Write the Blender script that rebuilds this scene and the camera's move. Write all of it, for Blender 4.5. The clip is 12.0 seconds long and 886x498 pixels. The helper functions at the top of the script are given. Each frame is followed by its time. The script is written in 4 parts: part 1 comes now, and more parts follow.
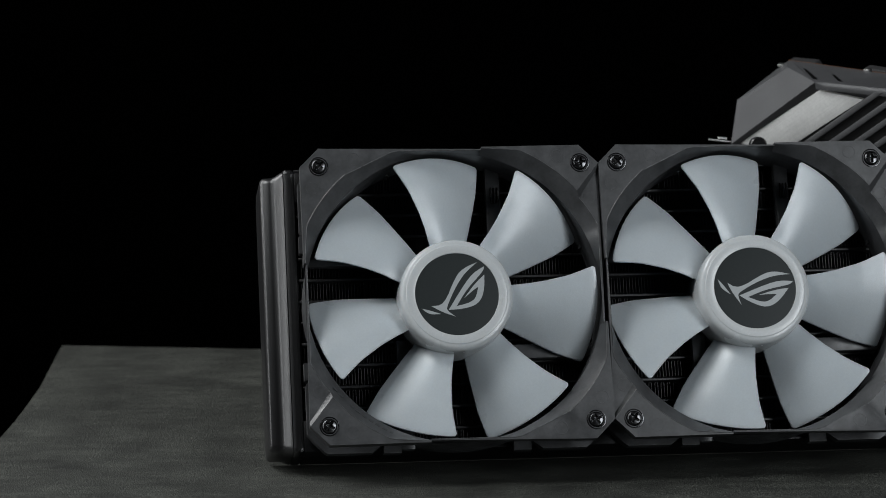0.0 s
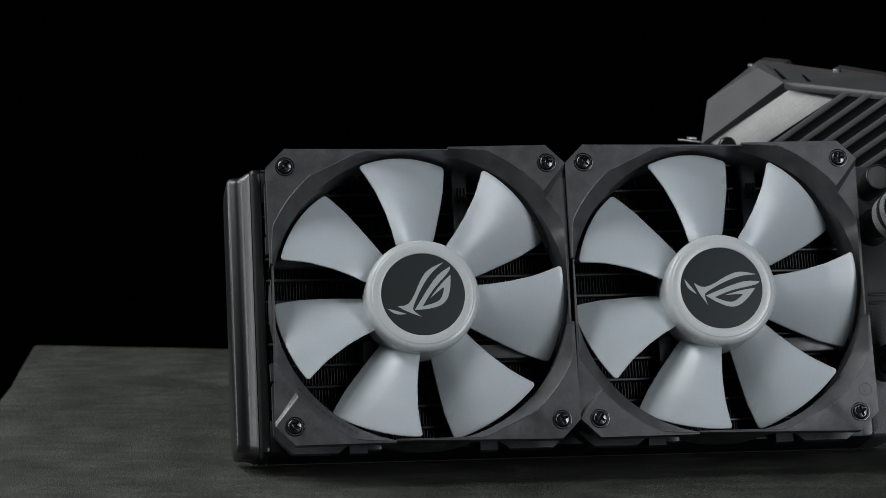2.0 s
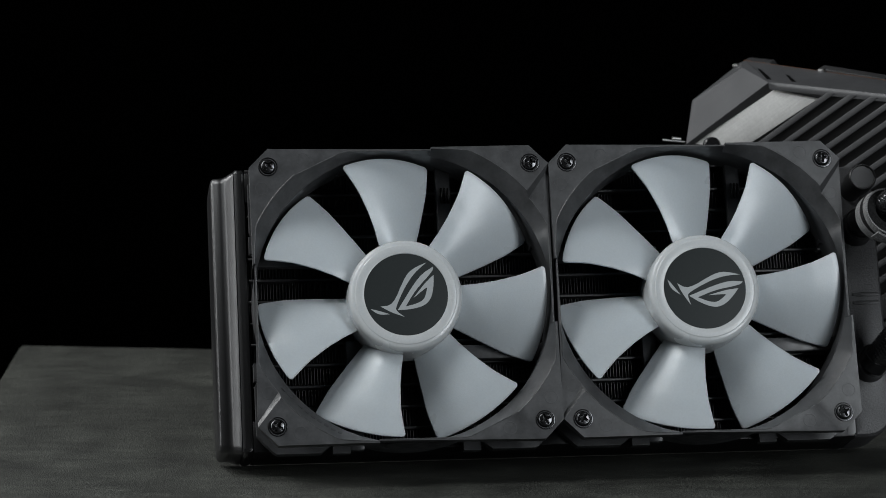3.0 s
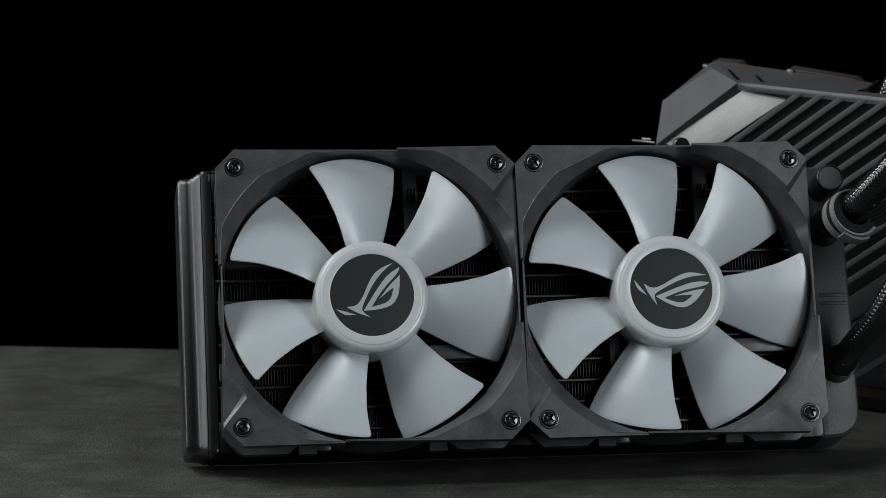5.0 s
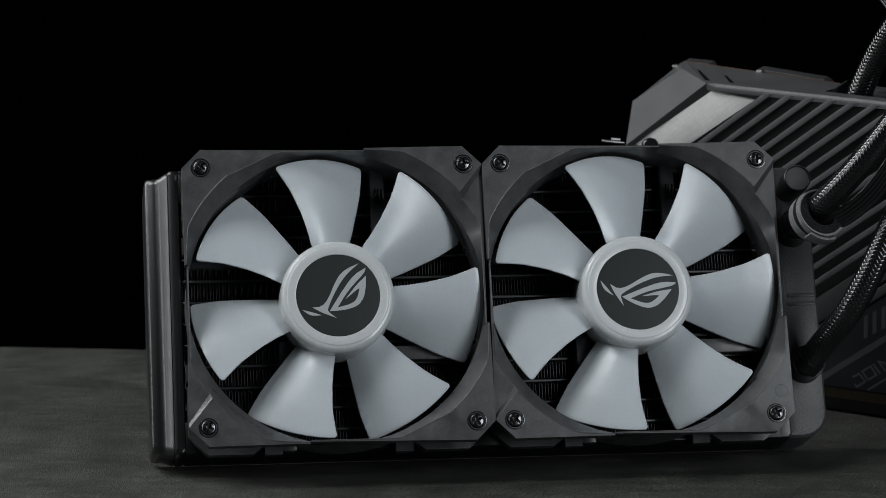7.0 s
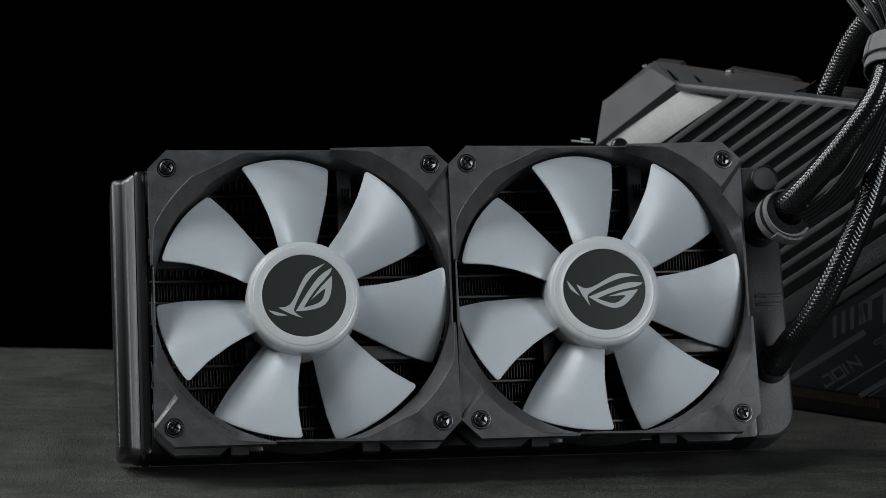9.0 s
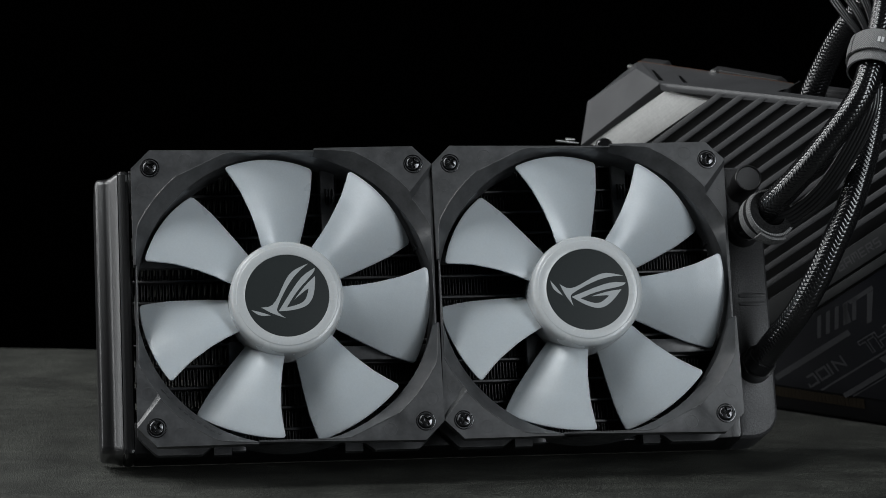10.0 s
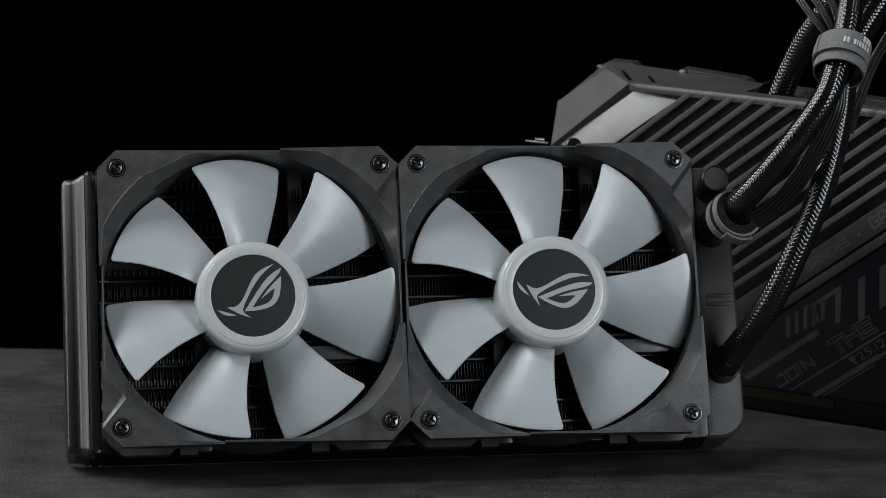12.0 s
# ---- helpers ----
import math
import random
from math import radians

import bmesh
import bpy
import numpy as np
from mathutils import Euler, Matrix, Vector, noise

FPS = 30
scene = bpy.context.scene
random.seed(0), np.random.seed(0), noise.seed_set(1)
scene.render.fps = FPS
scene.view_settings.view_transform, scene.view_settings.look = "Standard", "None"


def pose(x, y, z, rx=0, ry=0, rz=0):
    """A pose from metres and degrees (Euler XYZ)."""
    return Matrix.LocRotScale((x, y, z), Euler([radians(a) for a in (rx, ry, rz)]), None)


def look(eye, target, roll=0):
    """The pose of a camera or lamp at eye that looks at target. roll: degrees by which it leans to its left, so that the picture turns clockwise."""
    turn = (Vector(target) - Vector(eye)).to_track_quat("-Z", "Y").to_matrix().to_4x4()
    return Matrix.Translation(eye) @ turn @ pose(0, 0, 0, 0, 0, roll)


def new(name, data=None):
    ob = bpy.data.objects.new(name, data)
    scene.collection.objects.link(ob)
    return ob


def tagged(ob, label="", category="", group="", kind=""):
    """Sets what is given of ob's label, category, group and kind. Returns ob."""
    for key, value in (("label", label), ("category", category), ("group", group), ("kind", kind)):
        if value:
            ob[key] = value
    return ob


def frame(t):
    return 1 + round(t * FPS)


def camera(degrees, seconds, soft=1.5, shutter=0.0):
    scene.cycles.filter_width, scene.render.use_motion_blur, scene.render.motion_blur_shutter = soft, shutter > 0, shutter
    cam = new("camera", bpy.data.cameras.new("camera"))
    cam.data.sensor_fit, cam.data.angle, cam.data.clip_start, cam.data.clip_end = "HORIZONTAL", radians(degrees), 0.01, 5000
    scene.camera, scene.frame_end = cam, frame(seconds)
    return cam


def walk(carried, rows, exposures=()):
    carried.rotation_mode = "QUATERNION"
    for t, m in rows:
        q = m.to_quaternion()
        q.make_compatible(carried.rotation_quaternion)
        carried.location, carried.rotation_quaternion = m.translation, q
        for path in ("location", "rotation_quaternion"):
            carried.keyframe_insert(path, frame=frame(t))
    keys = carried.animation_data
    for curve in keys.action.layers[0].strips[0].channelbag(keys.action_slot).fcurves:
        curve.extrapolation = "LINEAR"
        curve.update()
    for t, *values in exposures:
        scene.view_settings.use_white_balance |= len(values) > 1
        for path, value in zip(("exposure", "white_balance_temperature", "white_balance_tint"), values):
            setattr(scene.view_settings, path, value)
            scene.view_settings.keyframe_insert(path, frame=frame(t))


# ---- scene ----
# ---- camera ----
cam = camera(16.83, 12.0, soft=0.5)
PITCH = -8.40
EYE_START, EYE_END = Vector((-0.06164, -1.19754, 0.26267)), Vector((0.01855, -1.19653, 0.26306))
LIFT = [(0.0, -0.02), (1.5, -0.06), (3.0, -0.03), (5.0, 0.07), (7.0, 0.17), (9.0, 0.13), (10.5, 0.07), (12.0, 0.0)]
ROWS = []
for t, lift in LIFT:
    eye = EYE_START.lerp(EYE_END, t / 12.0)
    ROWS.append((t, pose(eye.x, eye.y, eye.z + lift * 0.001, 90 + PITCH, 0, 0)))
walk(cam, ROWS)
cam.data.dof.use_dof = True
cam.data.dof.focus_distance = 1.17
cam.data.dof.aperture_fstop = 22.0

# ---- world and lamps: a black studio lit by soft boxes ----
world = bpy.data.worlds.new("studio_dark")
world.use_nodes = True
world.node_tree.nodes["Background"].inputs[0].default_value = (0.02, 0.022, 0.025, 1)
world.node_tree.nodes["Background"].inputs[1].default_value = 0.01
scene.world = world


def softbox(name, eye, target, width, height, watts, colour):
    lamp = bpy.data.lights.new(name, "AREA")
    lamp.shape, lamp.size, lamp.size_y, lamp.energy, lamp.color = "RECTANGLE", width, height, watts, colour
    ob = new(name, lamp)
    ob.matrix_world = look(eye, target)
    return ob


softbox("softbox_key", (-0.90, 0.26, 0.66), (0.03, 0.02, 0.08), 0.26, 0.90, 8.0, (0.985, 1.0, 1.012))
softbox("softbox_strip", (-1.00, -0.30, 0.40), (-0.05, 0.0, 0.06), 0.16, 0.80, 2.6, (0.97, 1.0, 1.02))
softbox("softbox_overhead", (-0.58, -0.30, 0.98), (0.03, 0.0, 0.08), 0.36, 0.34, 5.0, (0.96, 1.0, 1.02))
softbox("softbox_side", (0.85, -1.05, 0.50), (0.0, 0.0, 0.08), 0.32, 1.00, 9.1, (0.93, 0.985, 1.03))

# ---- materials ----


def shader(name, colour, rough=0.5, metal=0.0, grain=0.0, grain_size=0.001, bump=0.0, bump_size=0.001, spec=0.5, mottle=0.0, mottle_size=0.03, rough_var=0.0, random_value=0.0):
    """A surface with variation at two scales, fine relief and uneven gloss; sizes in metres."""
    mat = bpy.data.materials.new(name)
    mat.use_nodes = True
    nodes, links = mat.node_tree.nodes, mat.node_tree.links
    bsdf = nodes["Principled BSDF"]
    bsdf.inputs["Roughness"].default_value = rough
    bsdf.inputs["Metallic"].default_value = metal
    bsdf.inputs["Specular IOR Level"].default_value = spec
    coord = nodes.new("ShaderNodeTexCoord")

    def cloud(size, detail):
        tex = nodes.new("ShaderNodeTexNoise")
        tex.inputs["Scale"].default_value = 1.0 / size
        tex.inputs["Detail"].default_value = detail
        links.new(coord.outputs["Object"], tex.inputs["Vector"])
        return tex.outputs["Fac"]

    def remap(value, low, high):
        node = nodes.new("ShaderNodeMapRange")
        node.inputs["From Min"].default_value, node.inputs["From Max"].default_value = 0.3, 0.7
        node.inputs["To Min"].default_value, node.inputs["To Max"].default_value = low, high
        links.new(value, node.inputs["Value"])
        return node.outputs["Result"]

    def times(a, b):
        node = nodes.new("ShaderNodeMath")
        node.operation = "MULTIPLY"
        links.new(a, node.inputs[0])
        links.new(b, node.inputs[1])
        return node.outputs[0]

    value = remap(cloud(grain_size, 3.0), 1 - grain, 1 + grain)
    value = times(value, remap(cloud(mottle_size, 4.0), 1 - mottle, 1 + mottle))
    if random_value:
        info = nodes.new("ShaderNodeObjectInfo")
        node = nodes.new("ShaderNodeMapRange")
        node.inputs["To Min"].default_value, node.inputs["To Max"].default_value = 1 - random_value, 1 + random_value
        links.new(info.outputs["Random"], node.inputs["Value"])
        value = times(value, node.outputs["Result"])
    mix = nodes.new("ShaderNodeVectorMath")
    mix.operation = "SCALE"
    mix.inputs[0].default_value = colour
    links.new(value, mix.inputs["Scale"])
    links.new(mix.outputs[0], bsdf.inputs["Base Color"])
    if rough_var:
        links.new(remap(cloud(mottle_size * 0.6, 3.0), rough - rough_var, rough + rough_var), bsdf.inputs["Roughness"])
    if bump:
        node = nodes.new("ShaderNodeBump")
        node.inputs["Strength"].default_value = 1.0
        node.inputs["Distance"].default_value = bump
        links.new(cloud(bump_size, 2.0), node.inputs["Height"])
        links.new(node.outputs["Normal"], bsdf.inputs["Normal"])
    return mat


def frosted(name, colour, rough=0.25):
    """Milky translucent plastic of the fan wheel."""
    mat = shader(name, colour, rough=rough, grain=0.03, grain_size=0.0008, mottle=0.006, mottle_size=0.02, bump=0.00003, bump_size=0.00036, spec=0.65, rough_var=0.02)
    bsdf = mat.node_tree.nodes["Principled BSDF"]
    bsdf.inputs["Subsurface Weight"].default_value = 0.35
    bsdf.inputs["Subsurface Radius"].default_value = (0.0032, 0.0036, 0.0040)
    bsdf.inputs["Subsurface Scale"].default_value = 1.0
    return mat


# large patches: blotchy reflection on the plates put into the colour, with scuffs
FRAME_PLASTIC = shader("frame_plastic", (0.051, 0.052, 0.054), rough=0.37, grain=0.12, grain_size=0.0012, mottle=0.32, mottle_size=0.008, bump=0.00002, bump_size=0.0006, rough_var=0.09)
# paler than the frame: the glint of the well's edge put into the colour
RIM_GLINT_PLASTIC = shader("rim_glint_plastic", (0.075, 0.076, 0.078), rough=0.28, grain=0.3, grain_size=0.002, mottle=0.3, mottle_size=0.006)
MOULD_MARK = shader("mould_mark_plastic", (0.046, 0.047, 0.049), rough=0.5, grain=0.1)
BLADE = frosted("blade_plastic", (0.505, 0.547, 0.576), 0.29)
HUB_WHITE = frosted("hub_plastic", (0.545, 0.565, 0.572), 0.26)
LABEL_GREY = shader("label_film", (0.018, 0.0225, 0.023), rough=0.5, spec=0.25, grain=0.05, mottle=0.05, bump=0.000008, bump_size=0.0004)
EMBLEM_GREY = shader("emblem_ink", (0.37, 0.39, 0.40), rough=0.4, grain=0.04)
SCREW_BLACK = shader("screw_black_nickel", (0.10, 0.10, 0.104), rough=0.24, metal=1.0, grain=0.1, rough_var=0.05)
SCREW_RECESS_SHADE = shader("screw_recess_shade", (0.006, 0.006, 0.006), rough=0.6, spec=0.2)
RADIATOR_PAINT = shader("radiator_paint", (0.004, 0.004, 0.0045), rough=0.4, spec=0.25, grain=0.25, grain_size=0.0006, mottle=0.1, bump=0.00003, bump_size=0.0005, rough_var=0.05)
TANK_PAINT = shader("tank_paint", (0.009, 0.009, 0.0096), rough=0.33, grain=0.6, grain_size=0.0005, mottle=0.15, bump=0.00002, bump_size=0.00035, spec=0.75)
TANK_MATT = shader("tank_matt_paint", (0.055, 0.055, 0.057), rough=0.5, grain=0.45, grain_size=0.0006, mottle=0.12, bump=0.00013, bump_size=0.0007, rough_var=0.05)
FIN_METAL = shader("fin_black", (0.011, 0.011, 0.0118), rough=0.45, metal=0.2, grain=0.2, mottle=0.3)
TUBE_METAL = shader("tube_black", (0.03, 0.03, 0.031), rough=0.4, metal=0.3, grain=0.2, mottle=0.2)
RUBBER = shader("rubber", (0.006, 0.006, 0.0065), rough=0.27, grain=0.15, mottle=0.1)
CAP_PLASTIC = shader("cap_plastic", (0.014, 0.014, 0.0145), rough=0.32, grain=0.15, grain_size=0.0006, mottle=0.1)
SLEEVE = shader("sleeve_braid", (0.005, 0.005, 0.0055), rough=0.2, grain=0.3, grain_size=0.0004, mottle=0.1, spec=0.8)
CABLE_BLACK = shader("cable_sheath", (0.012, 0.012, 0.0126), rough=0.3, grain=0.1)
SHROUD = shader("shroud_grey", (0.068, 0.069, 0.072), rough=0.5, grain=0.08, grain_size=0.0006, mottle=0.1, mottle_size=0.02, bump=0.00004, bump_size=0.0005, rough_var=0.06)
SHROUD_DARK = shader("shroud_dark", (0.029, 0.029, 0.030), rough=0.5, grain=0.1, mottle=0.1)
PANEL_DARK = shader("panel_dark", (0.0062, 0.0066, 0.0085), rough=0.3, spec=0.4, grain=0.1, mottle=0.15)
BAND_PRINT = shader("band_print", (0.085, 0.085, 0.088), rough=0.4, grain=0.06)
PRINT_GREY = shader("print_grey", (0.044, 0.045, 0.048), rough=0.45, spec=0.25, grain=0.06)
LOWER_BLACK = shader("lower_black", (0.003, 0.003, 0.0033), rough=0.55, spec=0.15, grain=0.1, mottle=0.1)
SHROUD_BAND = shader("shroud_band", (0.045, 0.046, 0.047), rough=0.45, grain=0.08, grain_size=0.0006, mottle=0.1, mottle_size=0.02, bump=0.00004, bump_size=0.0005, rough_var=0.06)
COPPER = shader("copper_line", (0.16, 0.075, 0.04), rough=0.45, metal=0.3, grain=0.1)
GOLD = shader("gold_contact", (0.014, 0.0085, 0.0025), rough=0.5, metal=0.4, grain=0.1)
STEEL = shader("steel_pin", (0.5, 0.5, 0.49), rough=0.4, metal=1.0, grain=0.1)
BLACK_CLOTH = shader("black_cloth", (0.0008, 0.0008, 0.0008), rough=0.95, spec=0.0, grain=0.1)


def brushed_metal(name, colour):
    mat = shader(name, colour, rough=0.65, metal=0.0, spec=0.25, grain=0.05, mottle=0.05, mottle_size=0.008)
    nodes, links = mat.node_tree.nodes, mat.node_tree.links
    coord, turn, tex, node = nodes.new("ShaderNodeTexCoord"), nodes.new("ShaderNodeMapping"), nodes.new("ShaderNodeTexNoise"), nodes.new("ShaderNodeBump")
    turn.vector_type = "TEXTURE"
    turn.inputs["Rotation"].default_value = (0, radians(-33), 0)
    turn.inputs["Scale"].default_value = (1 / 60, 1 / 900, 1 / 1500)
    tex.inputs["Scale"].default_value = 1.0
    tex.inputs["Detail"].default_value = 3.0
    node.inputs["Distance"].default_value = 0.00006
    links.new(coord.outputs["Object"], turn.inputs["Vector"])
    links.new(turn.outputs[0], tex.inputs["Vector"])
    links.new(tex.outputs["Fac"], node.inputs["Height"])
    links.new(node.outputs["Normal"], nodes["Principled BSDF"].inputs["Normal"])
    # streaks of the brushing in the colour too
    streak, base = nodes.new("ShaderNodeMapRange"), nodes["Principled BSDF"].inputs["Base Color"]
    streak.inputs["From Min"].default_value, streak.inputs["From Max"].default_value = 0.3, 0.7
    streak.inputs["To Min"].default_value, streak.inputs["To Max"].default_value = 0.94, 1.05
    scale = nodes.new("ShaderNodeVectorMath")
    scale.operation = "SCALE"
    links.new(tex.outputs["Fac"], streak.inputs["Value"])
    links.new(base.links[0].from_socket, scale.inputs[0])
    links.new(streak.outputs["Result"], scale.inputs["Scale"])
    links.new(scale.outputs[0], base)
    return mat


def woven(name, colour, across, along):
    """Woven strap: a fine over-and-under weave along the strap's own length."""
    mat = shader(name, colour, rough=0.75, grain=0.25, grain_size=0.0007, mottle=0.1, mottle_size=0.006)
    nodes, links = mat.node_tree.nodes, mat.node_tree.links
    coord, scale, check, node = nodes.new("ShaderNodeUVMap"), nodes.new("ShaderNodeMapping"), nodes.new("ShaderNodeTexChecker"), nodes.new("ShaderNodeBump")
    scale.inputs["Scale"].default_value = (along, across, 1)
    check.inputs["Scale"].default_value = 1.0
    node.inputs["Distance"].default_value = 0.0007
    dark = nodes.new("ShaderNodeMix")
    dark.data_type, dark.blend_type = "RGBA", "MULTIPLY"
    dark.inputs["B"].default_value = (0.45, 0.45, 0.45, 1)
    base = nodes["Principled BSDF"].inputs["Base Color"]
    links.new(base.links[0].from_socket, dark.inputs["A"])
    links.new(check.outputs["Fac"], dark.inputs["Factor"])
    links.new(dark.outputs["Result"], base)
    links.new(coord.outputs[0], scale.inputs["Vector"])
    links.new(scale.outputs[0], check.inputs["Vector"])
    links.new(check.outputs["Fac"], node.inputs["Height"])
    links.new(node.outputs["Normal"], nodes["Principled BSDF"].inputs["Normal"])
    return mat


PLATE = brushed_metal("plate_brushed", (0.68, 0.68, 0.665))
STRAP_CLOTH = woven("strap_cloth", (0.26, 0.26, 0.26), 22, 150)
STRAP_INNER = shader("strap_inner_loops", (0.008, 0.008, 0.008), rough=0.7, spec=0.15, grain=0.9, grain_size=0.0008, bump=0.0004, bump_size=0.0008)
STRAP_PRINT = shader("strap_print", (0.6, 0.6, 0.6), rough=0.7, grain=0.1)


def slate(name):
    """Dark grey-green table sheet: bright and dark specks, cloudy patches and faint drawn-out scuffs."""
    mat = shader(name, (0.034, 0.0355, 0.0305), rough=0.57, grain=0.6, grain_size=0.0016, mottle=0.45, mottle_size=0.028, bump=0.0005, bump_size=0.0007)
    nodes, links = mat.node_tree.nodes, mat.node_tree.links
    coord, base = nodes.new("ShaderNodeTexCoord"), nodes["Principled BSDF"].inputs["Base Color"]
    for size, detail, low, high, stretch in ((0.0006, 1.0, 0.3, 1.9, 1.0), (0.006, 4.0, 0.75, 1.28, 0.3)):
        turn, tex, span, scale = nodes.new("ShaderNodeMapping"), nodes.new("ShaderNodeTexNoise"), nodes.new("ShaderNodeMapRange"), nodes.new("ShaderNodeVectorMath")
        turn.inputs["Scale"].default_value = (stretch, 1.0, 1.0)
        tex.inputs["Scale"].default_value, tex.inputs["Detail"].default_value = 1.0 / size, detail
        span.inputs["From Min"].default_value, span.inputs["From Max"].default_value = 0.36, 0.66
        span.inputs["To Min"].default_value, span.inputs["To Max"].default_value = low, high
        scale.operation = "SCALE"
        links.new(coord.outputs["Object"], turn.inputs["Vector"])
        links.new(turn.outputs[0], tex.inputs["Vector"])
        links.new(tex.outputs["Fac"], span.inputs["Value"])
        links.new(base.links[0].from_socket, scale.inputs[0])
        links.new(span.outputs["Result"], scale.inputs["Scale"])
        links.new(scale.outputs[0], base)
    return mat


TABLE = slate("table_sheet")

# ---- building helpers (millimetres in, metres out) ----


def finish(mesh, material, angle=35.0):
    mesh.materials.append(material)
    mesh.polygons.foreach_set("use_smooth", [True] * len(mesh.polygons))
    mesh.set_sharp_from_angle(angle=radians(angle))
    mesh.update()
    return mesh


def part(name, bm, material, parent, label="", angle=35.0):
    """One bmesh in millimetres becomes one mesh object under a thing or a part."""
    bmesh.ops.scale(bm, vec=(0.001, 0.001, 0.001), verts=bm.verts)
    mesh = bpy.data.meshes.new(name)
    bm.to_mesh(mesh)
    bm.free()
    ob = new(name, finish(mesh, material, angle))
    ob.parent = parent
    if label:
        tagged(ob, label)
    return ob


def shared(name, mesh, parent, m=None):
    ob = new(name, mesh)
    ob.parent = parent
    if m is not None:
        ob.matrix_basis = m
    return ob


def thing(name, m, label, category, group="", kind=""):
    ob = new(name)
    ob.empty_display_size = 0.01
    ob.matrix_basis = m
    return tagged(ob, label, category, group, kind)


def quads(bm, rings, closed=True):
    """Faces between successive rings of points."""
    rows = [[bm.verts.new(p) for p in ring] for ring in rings]
    n = len(rows[0])
    for a, b in zip(rows, rows[1:]):
        for i in range(n if closed else n - 1):
            j = (i + 1) % n
            bm.faces.new((a[i], a[j], b[j], b[i]))
    return rows


def box(bm, x0, x1, y0, y1, z0, z1, bevel=0.0):
    made = bmesh.ops.create_cube(bm, size=1.0)["verts"]
    for v in made:
        v.co = Vector(((x0 + x1) / 2 + v.co.x * (x1 - x0), (y0 + y1) / 2 + v.co.y * (y1 - y0), (z0 + z1) / 2 + v.co.z * (z1 - z0)))
    if bevel:
        edges = list({e for v in made for e in v.link_edges})
        bmesh.ops.bevel(bm, geom=edges, offset=bevel, segments=2, affect="EDGES", profile=0.5)
    return made


def prism(bm, outline, y0, y1, bevel=0.0):
    """An outline in x and z, run through from depth y0 to y1."""
    front = [bm.verts.new((x, y0, z)) for x, z in outline]
    back = [bm.verts.new((x, y1, z)) for x, z in outline]
    n = len(outline)
    faces = [bm.faces.new(front), bm.faces.new(back[::-1])]
    for i in range(n):
        j = (i + 1) % n
        faces.append(bm.faces.new((front[j], front[i], back[i], back[j])))
    bmesh.ops.recalc_face_normals(bm, faces=faces)
    if bevel:
        edges = list({e for v in front for e in v.link_edges})
        bmesh.ops.bevel(bm, geom=edges, offset=bevel, segments=2, affect="EDGES", profile=0.5)


def lathe(bm, profile, steps=48, centre=(0.0, 0.0)):
    """A profile of (radius, depth) turned round the depth axis."""
    rings = []
    for r, y in profile:
        rings.append([(centre[0] + r * math.cos(2 * math.pi * i / steps), y, centre[1] + r * math.sin(2 * math.pi * i / steps)) for i in range(steps)])
    quads(bm, rings)
    bmesh.ops.remove_doubles(bm, verts=bm.verts, dist=1e-5)
    bmesh.ops.recalc_face_normals(bm, faces=bm.faces)


def spline(points, step):
    """Points every step along a smooth curve through the given points."""
    p = [np.array(q, float) for q in points]
    p = [2 * p[0] - p[1]] + p + [2 * p[-1] - p[-2]]
    fine = []
    for i in range(1, len(p) - 2):
        for s in np.linspace(0, 1, 40, endpoint=False):
            a, b, c, d = p[i - 1:i + 3]
            fine.append(0.5 * ((2 * b) + (c - a) * s + (2 * a - 5 * b + 4 * c - d) * s * s + (3 * b - a - 3 * c + d) * s ** 3))
    fine.append(p[-2])
    fine = np.array(fine)
    run = np.concatenate([[0], np.cumsum(np.linalg.norm(np.diff(fine, axis=0), axis=1))])
    want = np.arange(0, run[-1], step)
    return np.stack([np.interp(want, run, fine[:, k]) for k in range(3)], 1), want


def frames_along(path):
    """Side and up directions that turn as little as possible along a path."""
    tangent = np.gradient(path, axis=0)
    tangent /= np.linalg.norm(tangent, axis=1)[:, None]
    side = np.cross(tangent[0], (0.0, 0.0, 1.0))
    if np.linalg.norm(side) < 0.1:
        side = np.cross(tangent[0], (1.0, 0.0, 0.0))
    sides = []
    for tg in tangent:
        side = side - tg * (side @ tg)
        side = side / np.linalg.norm(side)
        sides.append(side)
    sides = np.array(sides)
    return sides, np.cross(tangent, sides), tangent


def sweep(name, points, radius, material, parent=None, step=0.4, around=24, relief=None, flat=1.0, label=""):
    """A tube along a smooth path; relief(angle, run) adds to its radius; flat squeezes it."""
    path, run = spline(points, step)
    side, up, _ = frames_along(path)
    ang = np.linspace(0, 2 * math.pi, around, endpoint=False)
    r = np.full((len(path), around), float(radius))
    if relief is not None:
        r = r + relief(ang[None, :], run[:, None])
    co = path[:, None, :] + side[:, None, :] * (np.cos(ang) * r)[..., None] + up[:, None, :] * (np.sin(ang) * r * flat)[..., None]
    n = len(path)
    i, j = np.meshgrid(np.arange(n - 1), np.arange(around), indexing="ij")
    k = (j + 1) % around
    faces = np.stack([i * around + j, i * around + k, (i + 1) * around + k, (i + 1) * around + j], -1).reshape(-1, 4)
    caps = [list(range(around))[::-1], list(range((n - 1) * around, n * around))]
    mesh = bpy.data.meshes.new(name)
    mesh.from_pydata((co.reshape(-1, 3) * 0.001).tolist(), [], faces.tolist() + caps)
    finish(mesh, material, 60)
    ob = new(name, mesh)
    if parent is not None:
        ob.parent = parent
    if label:
        tagged(ob, label)
    return ob


